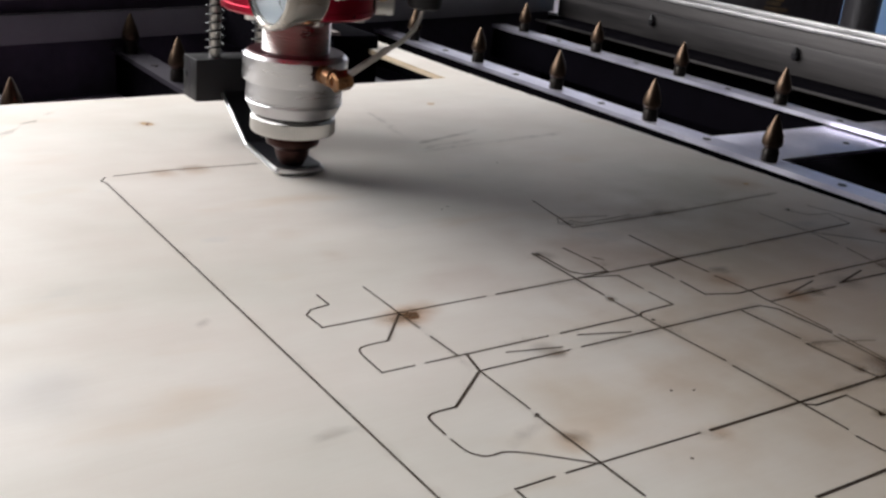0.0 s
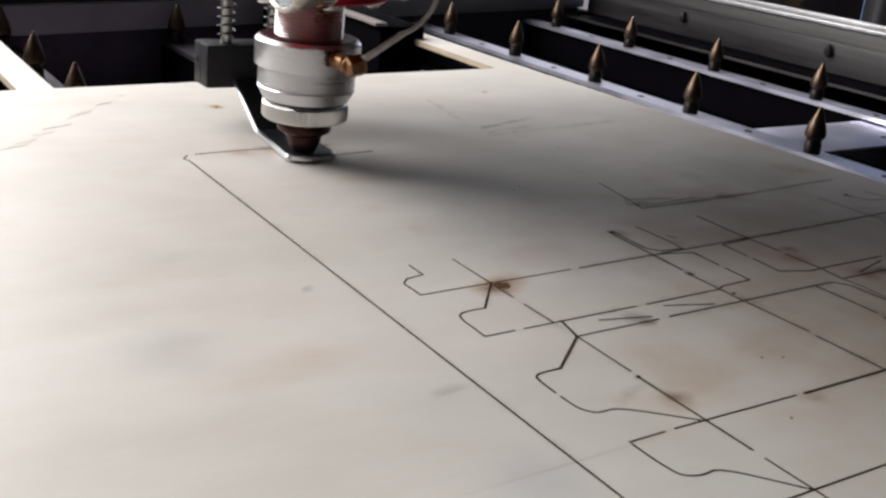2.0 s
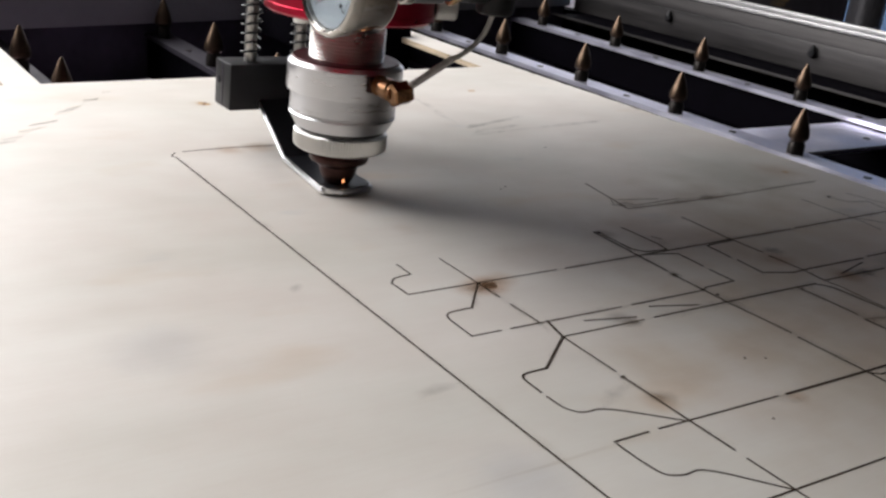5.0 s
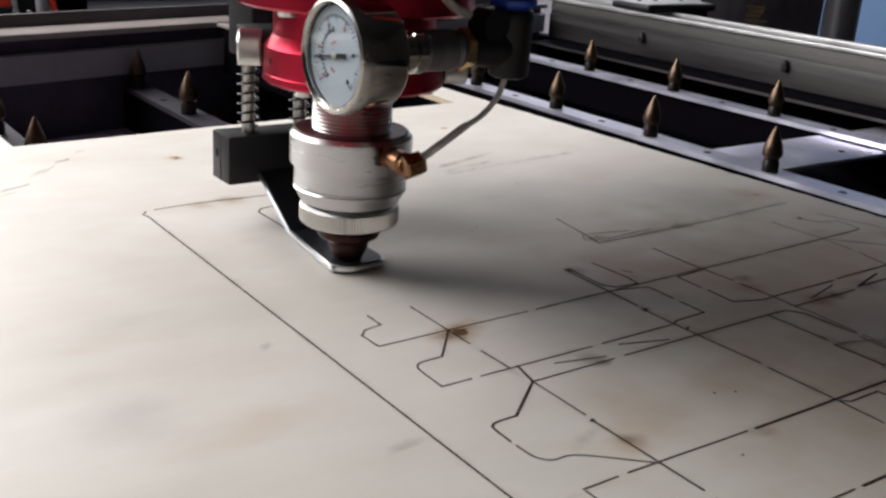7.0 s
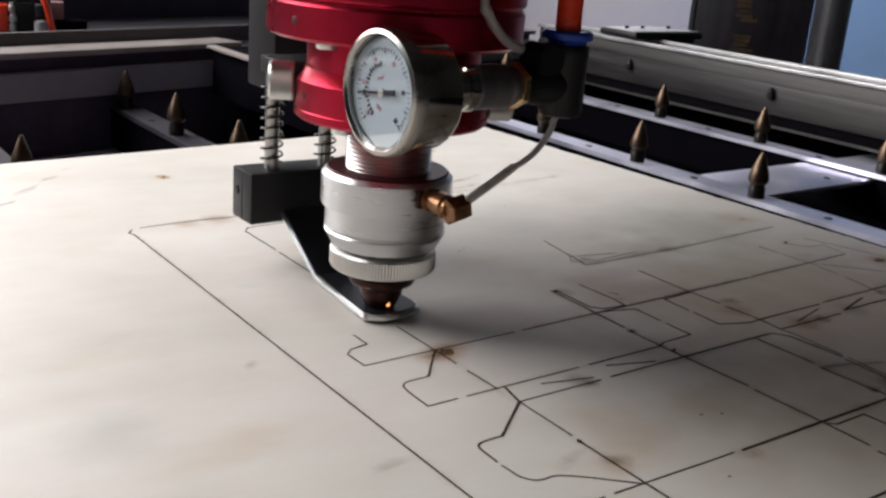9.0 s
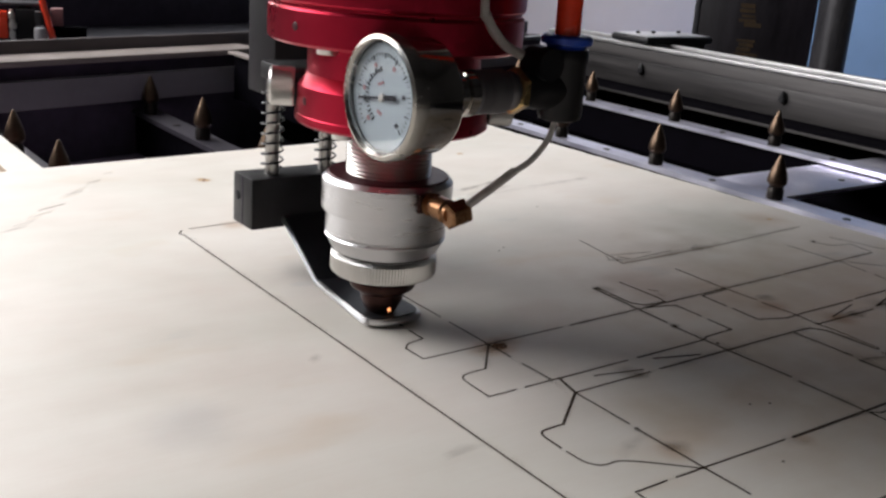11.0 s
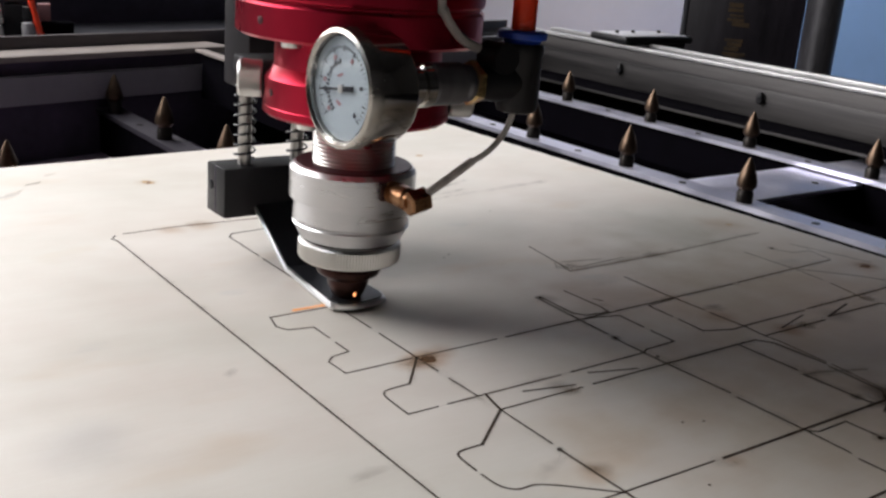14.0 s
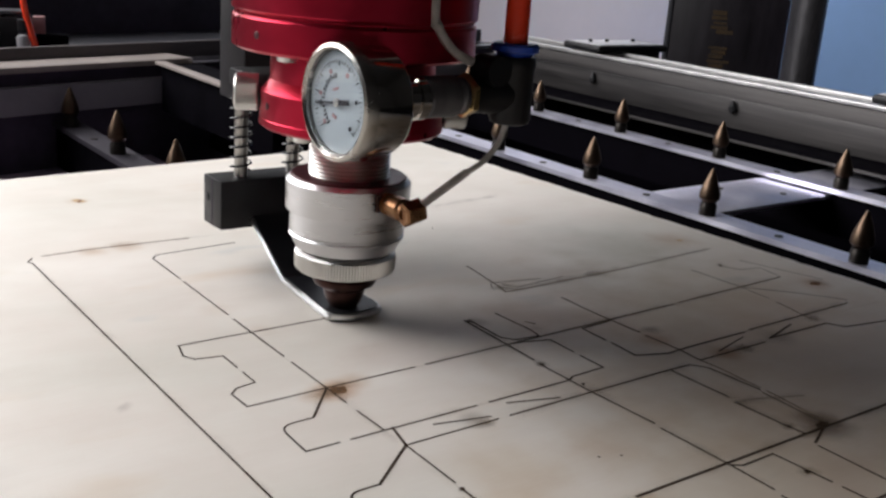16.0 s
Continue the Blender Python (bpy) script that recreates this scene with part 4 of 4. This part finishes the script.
wbm = box(-1.75 / K, -1.65 / K, -2.4 / K, 2.3 / K, -0.93 / K, 0.40 / K)
box(-1.75 / K, -1.65 / K, -2.4 / K, 2.3 / K, 1.50 / K, 2.0 / K, 0, wbm)
box(-1.75 / K, -1.65 / K, -2.4 / K, 0.40 / K, 0.40 / K, 1.50 / K, 0, wbm)
box(-1.75 / K, -1.65 / K, 1.45 / K, 2.3 / K, 0.40 / K, 1.50 / K, 0, wbm)
structure("wall_west", wbm, M_DIM, "dim grey workshop wall with a window opening", "wall")
room("wall_north", -1.65, 3.1, 2.2, 2.3, -0.93, 2.0, M_LILAC, "lilac painted workshop wall", "wall")
room("wall_east", 3.0, 3.1, -2.4, 0.75, -0.93, 2.0, M_DIM, "dim grey workshop wall", "wall")
room("wall_end", 3.0, 3.1, 0.75, 2.2, -0.93, 2.0, M_BLUEWALL, "blue painted workshop wall", "wall")

locker = thing("dark_cabinet", "dark steel cabinet with a faded ochre sticker", "cabinet")
cm = Matrix.Translation((2.26 / K, 1.393 / K, 0)) @ Matrix.Rotation(radians(-52.7), 4, "Z")


def slanted(bm):
    bmesh.ops.transform(bm, matrix=cm, verts=bm.verts)
    return bm


part("body", slanted(box(-0.145, 0.098, -0.06, 0.10, -0.93 / K, 0.55, 0.006)), M_PILLAR, locker)
part("door_edge", slanted(box(-0.145, -0.135, -0.066, -0.0605, -0.93 / K, 0.55, 0.002)), M_DARKGREY, locker)
rnd = random.Random(12)
for z in (-0.115, -0.045, 0.030):
    torn = None
    for k in range(5):
        torn = box(-0.054 + rnd.uniform(0, 0.014), -0.006 - rnd.uniform(0, 0.018), -0.0625, -0.0605, z + 0.0096 * k, z + 0.0096 * k + rnd.uniform(0.005, 0.0094), 0, torn)
    part("sticker", slanted(torn), M_YELLOW, locker, "faded torn ochre sticker")
post = thing("steel_post", "round grey steel post beside the cabinet", "post")
part("pipe", lathe([(0.033, -0.93 / K), (0.033, 0.6)], 32, Matrix.Translation((2.153 / K, 1.108 / K, 0))), M_PIPE, post)

hood = thing("rear_hood", "black inner panel of the machine's rear hood", "panel")
part("panel", rear(box(-0.80, 0.240, 0.190, 0.200, 0.004, 0.125, 0.001)), M_PIT, hood)
part("panel_floor", rear(box(-0.80, 0.425, 0.036, 0.201, 0.001, 0.005)), M_DARKGREY, hood)

# air fittings that ride on the gantry behind the rear rail; drawn from the foot of the hose
AIR = (0.0938, 0.4387, 0.0062)
air = thing("air_unit", "black air valves with red relay and orange hose on the gantry", "air valves", "", AIR, -15.2)
part("base_plate", box(-0.0528, 0.0440, -0.0035, 0.0264, -0.0009, 0.0004, 0.0004), M_BLACKSTEEL, air)
valve = part("valve_block", box(-0.0238, -0.0106, 0.0018, 0.0158, 0.0004, 0.0251, 0.0009), M_BLACK, air, "black valve block")
part("valve_cap", lathe([(0.0046, 0.0251), (0.0046, 0.0264), (0.0035, 0.0269)], 20, Matrix.Translation((-0.0172, 0.0088, 0))), M_BLACK, valve)
part("valve_stud", lathe([(0.0016, 0.0004), (0.0018, 0.0009), (0.0018, 0.0035), (0.0011, 0.0040)], 12, Matrix.Translation((-0.0169, -0.0011, 0))), M_SATIN, valve, "bright stud")
part("bowl", lathe([(0.0035, 0.0005), (0.0042, 0.0012), (0.0044, 0.0106), (0.0039, 0.0130), (0.0023, 0.0139)], 28, Matrix.Translation((-0.0081, -0.0004, 0))), M_CLEAR, air, "clear plastic bowl")
part("bowl_cap", lathe([(0.0044, 0.0155), (0.0049, 0.0160), (0.0049, 0.0238), (0.0042, 0.0245)], 24, Matrix.Translation((-0.0070, 0.0035, 0))), M_BLACK, air)
for k, (z, r) in enumerate(((0.0005, 0.0023), (0.0066, 0.0019), (0.0123, 0.0026), (0.0189, 0.0021))):
    part("fitting", lathe([(r * 0.8, z), (r, z + 0.0005), (r, z + 0.0037), (r * 0.7, z + 0.0042), (r * 0.7, z + 0.0062)], 14, Matrix.Translation((-0.0257 - 0.0005 * (k % 2), -0.0009, 0))), M_SATIN, air, "bright metal fitting")
part("relay", box(-0.0387, -0.0286, -0.0018, 0.0088, 0.0053, 0.0238, 0.0011), M_ORANGE, air, "red plastic relay")
part("relay_socket", box(-0.0405, -0.0277, -0.0026, 0.0106, 0.0004, 0.0052, 0.0005), M_BLACK, air)
part("rear_relay", box(-0.0009, 0.0075, 0.0123, 0.0211, 0.0132, 0.0255, 0.0009), M_REDINK, air, "dark red rear relay")
part("rear_block", box(-0.0018, 0.0229, 0.0106, 0.0229, 0.0004, 0.0131, 0.0009), M_SHADEBLACK, air)
part("top_tray", box(-0.0528, -0.0053, 0.0035, 0.0246, 0.0273, 0.0295, 0.0004), M_DARKGREY, air, "charcoal top tray")
part("hose", tube([(0.0002, 0.0, 0.0000), (-0.0005, 0.0, 0.0070), (-0.0028, 0.0, 0.0176), (-0.0056, 0.0, 0.0299), (-0.0075, 0.0, 0.0458), (-0.0079, 0.0035, 0.0704)], 0.0023, 16), M_ORANGE, air, "orange-red air hose")


def motions():
    rows = [(0.0, 0.0625, -0.0065), (0.5, 0.0590, -0.0065), (1.0, 0.0517, -0.0065), (1.5, 0.0440, -0.0067), (2.0, 0.0380, -0.0085), (2.5, 0.0362, -0.0145), (3.0, 0.0358, -0.0220),
            (5.5, 0.0358, -0.0520), (6.0, 0.0356, -0.0590), (6.5, 0.0358, -0.0655), (7.0, 0.0355, -0.0710), (7.5, 0.0355, -0.0765), (8.0, 0.0355, -0.0830), (8.5, 0.0355, -0.0900), (9.0, 0.0355, -0.0960),
            (9.6, 0.0355, -0.1045), (9.9, 0.0225, -0.1055), (10.7, 0.0220, -0.0965), (11.2, 0.0160, -0.0945), (11.5, 0.0140, -0.0918), (12.0, 0.0140, -0.0860), (12.5, 0.0180, -0.0830), (13.0, 0.0250, -0.0830),
            (13.5, 0.0318, -0.0830), (14.0, 0.0385, -0.0828), (14.5, 0.0453, -0.0822), (15.0, 0.0528, -0.0820), (15.5, 0.0597, -0.0820), (16.0, 0.0645, -0.0820)]
    walk(head, [(t, pose(x * K, y * K, 0)) for t, x, y in rows])
    walk(air, [(t, pose((AIR[0] + x - 0.0318) * K, (AIR[1] + y + 0.0830) * K, AIR[2] * K, 0, 0, -15.2)) for t, x, y in rows])
    low, high = pose(0, 0, -0.0015), pose(0, 0, 0)
    walk(hot, [(0.0, low), (12.7, low), (13.2, high), (15.4, high), (15.7, low), (16.0, low)])
    lit, hid = pose(0, 0, 0), pose(0, 0.0045 * K, 0.0050 * K)
    walk(spark, [(0.0, hid), (2.6, hid), (2.8, lit), (3.2, lit), (6.6, lit), (6.8, hid), (7.5, hid), (7.7, lit), (9.2, lit), (11.9, lit), (12.1, hid), (12.7, hid), (12.9, lit), (15.6, lit), (15.8, hid), (16.0, hid)])
    # the fresh cut grows behind the head: each short length of char comes up where the beam has passed
    fresh = [((0.066, -0.0072), (0.037, -0.0098), 0.0, 2.15), ((0.037, -0.0098), (0.0347, -0.0130), 2.15, 2.5), ((0.0347, -0.0130), (0.0347, -0.0350), 2.5, 4.1), ((0.0346, -0.0380), (0.0346, -0.0690), 4.35, 6.85),
             ((0.0345, -0.0730), (0.0345, -0.1020), 7.2, 9.45), ((0.021, -0.1030), (0.021, -0.0950), 10.05, 10.75), ((0.021, -0.0950), (0.0140, -0.0938), 10.75, 11.25), ((0.0140, -0.0938), (0.0122, -0.0905), 11.25, 11.6),
             ((0.0122, -0.0905), (0.0138, -0.0838), 11.6, 12.25), ((0.0138, -0.0838), (0.068, -0.0836), 12.25, 16.1)]
    for (x0, y0), (x1, y1), t0, t1 in fresh:
        n = max(1, round(math.hypot(x1 - x0, y1 - y0) / 0.004))
        for i in range(n):
            a, b_ = i / n, (i + 1) / n
            ob = cut([(x0 + (x1 - x0) * a, y0 + (y1 - y0) * a), (x0 + (x1 - x0) * b_, y0 + (y1 - y0) * b_)], 0.00048, M_CHAR, "fresh_cut")
            t = t0 + (t1 - t0) * (a + b_) / 2
            if t > 15.7:
                t = 15.7
            down, up = pose(0, 0, -0.0010), pose(0, 0, 0)
            first = [(0.0, down), (t, down)] if t > 0.2 else [(0.0, down)]
            walk(ob, first + [(t + 0.2, up), (16.0, up)])


motions()
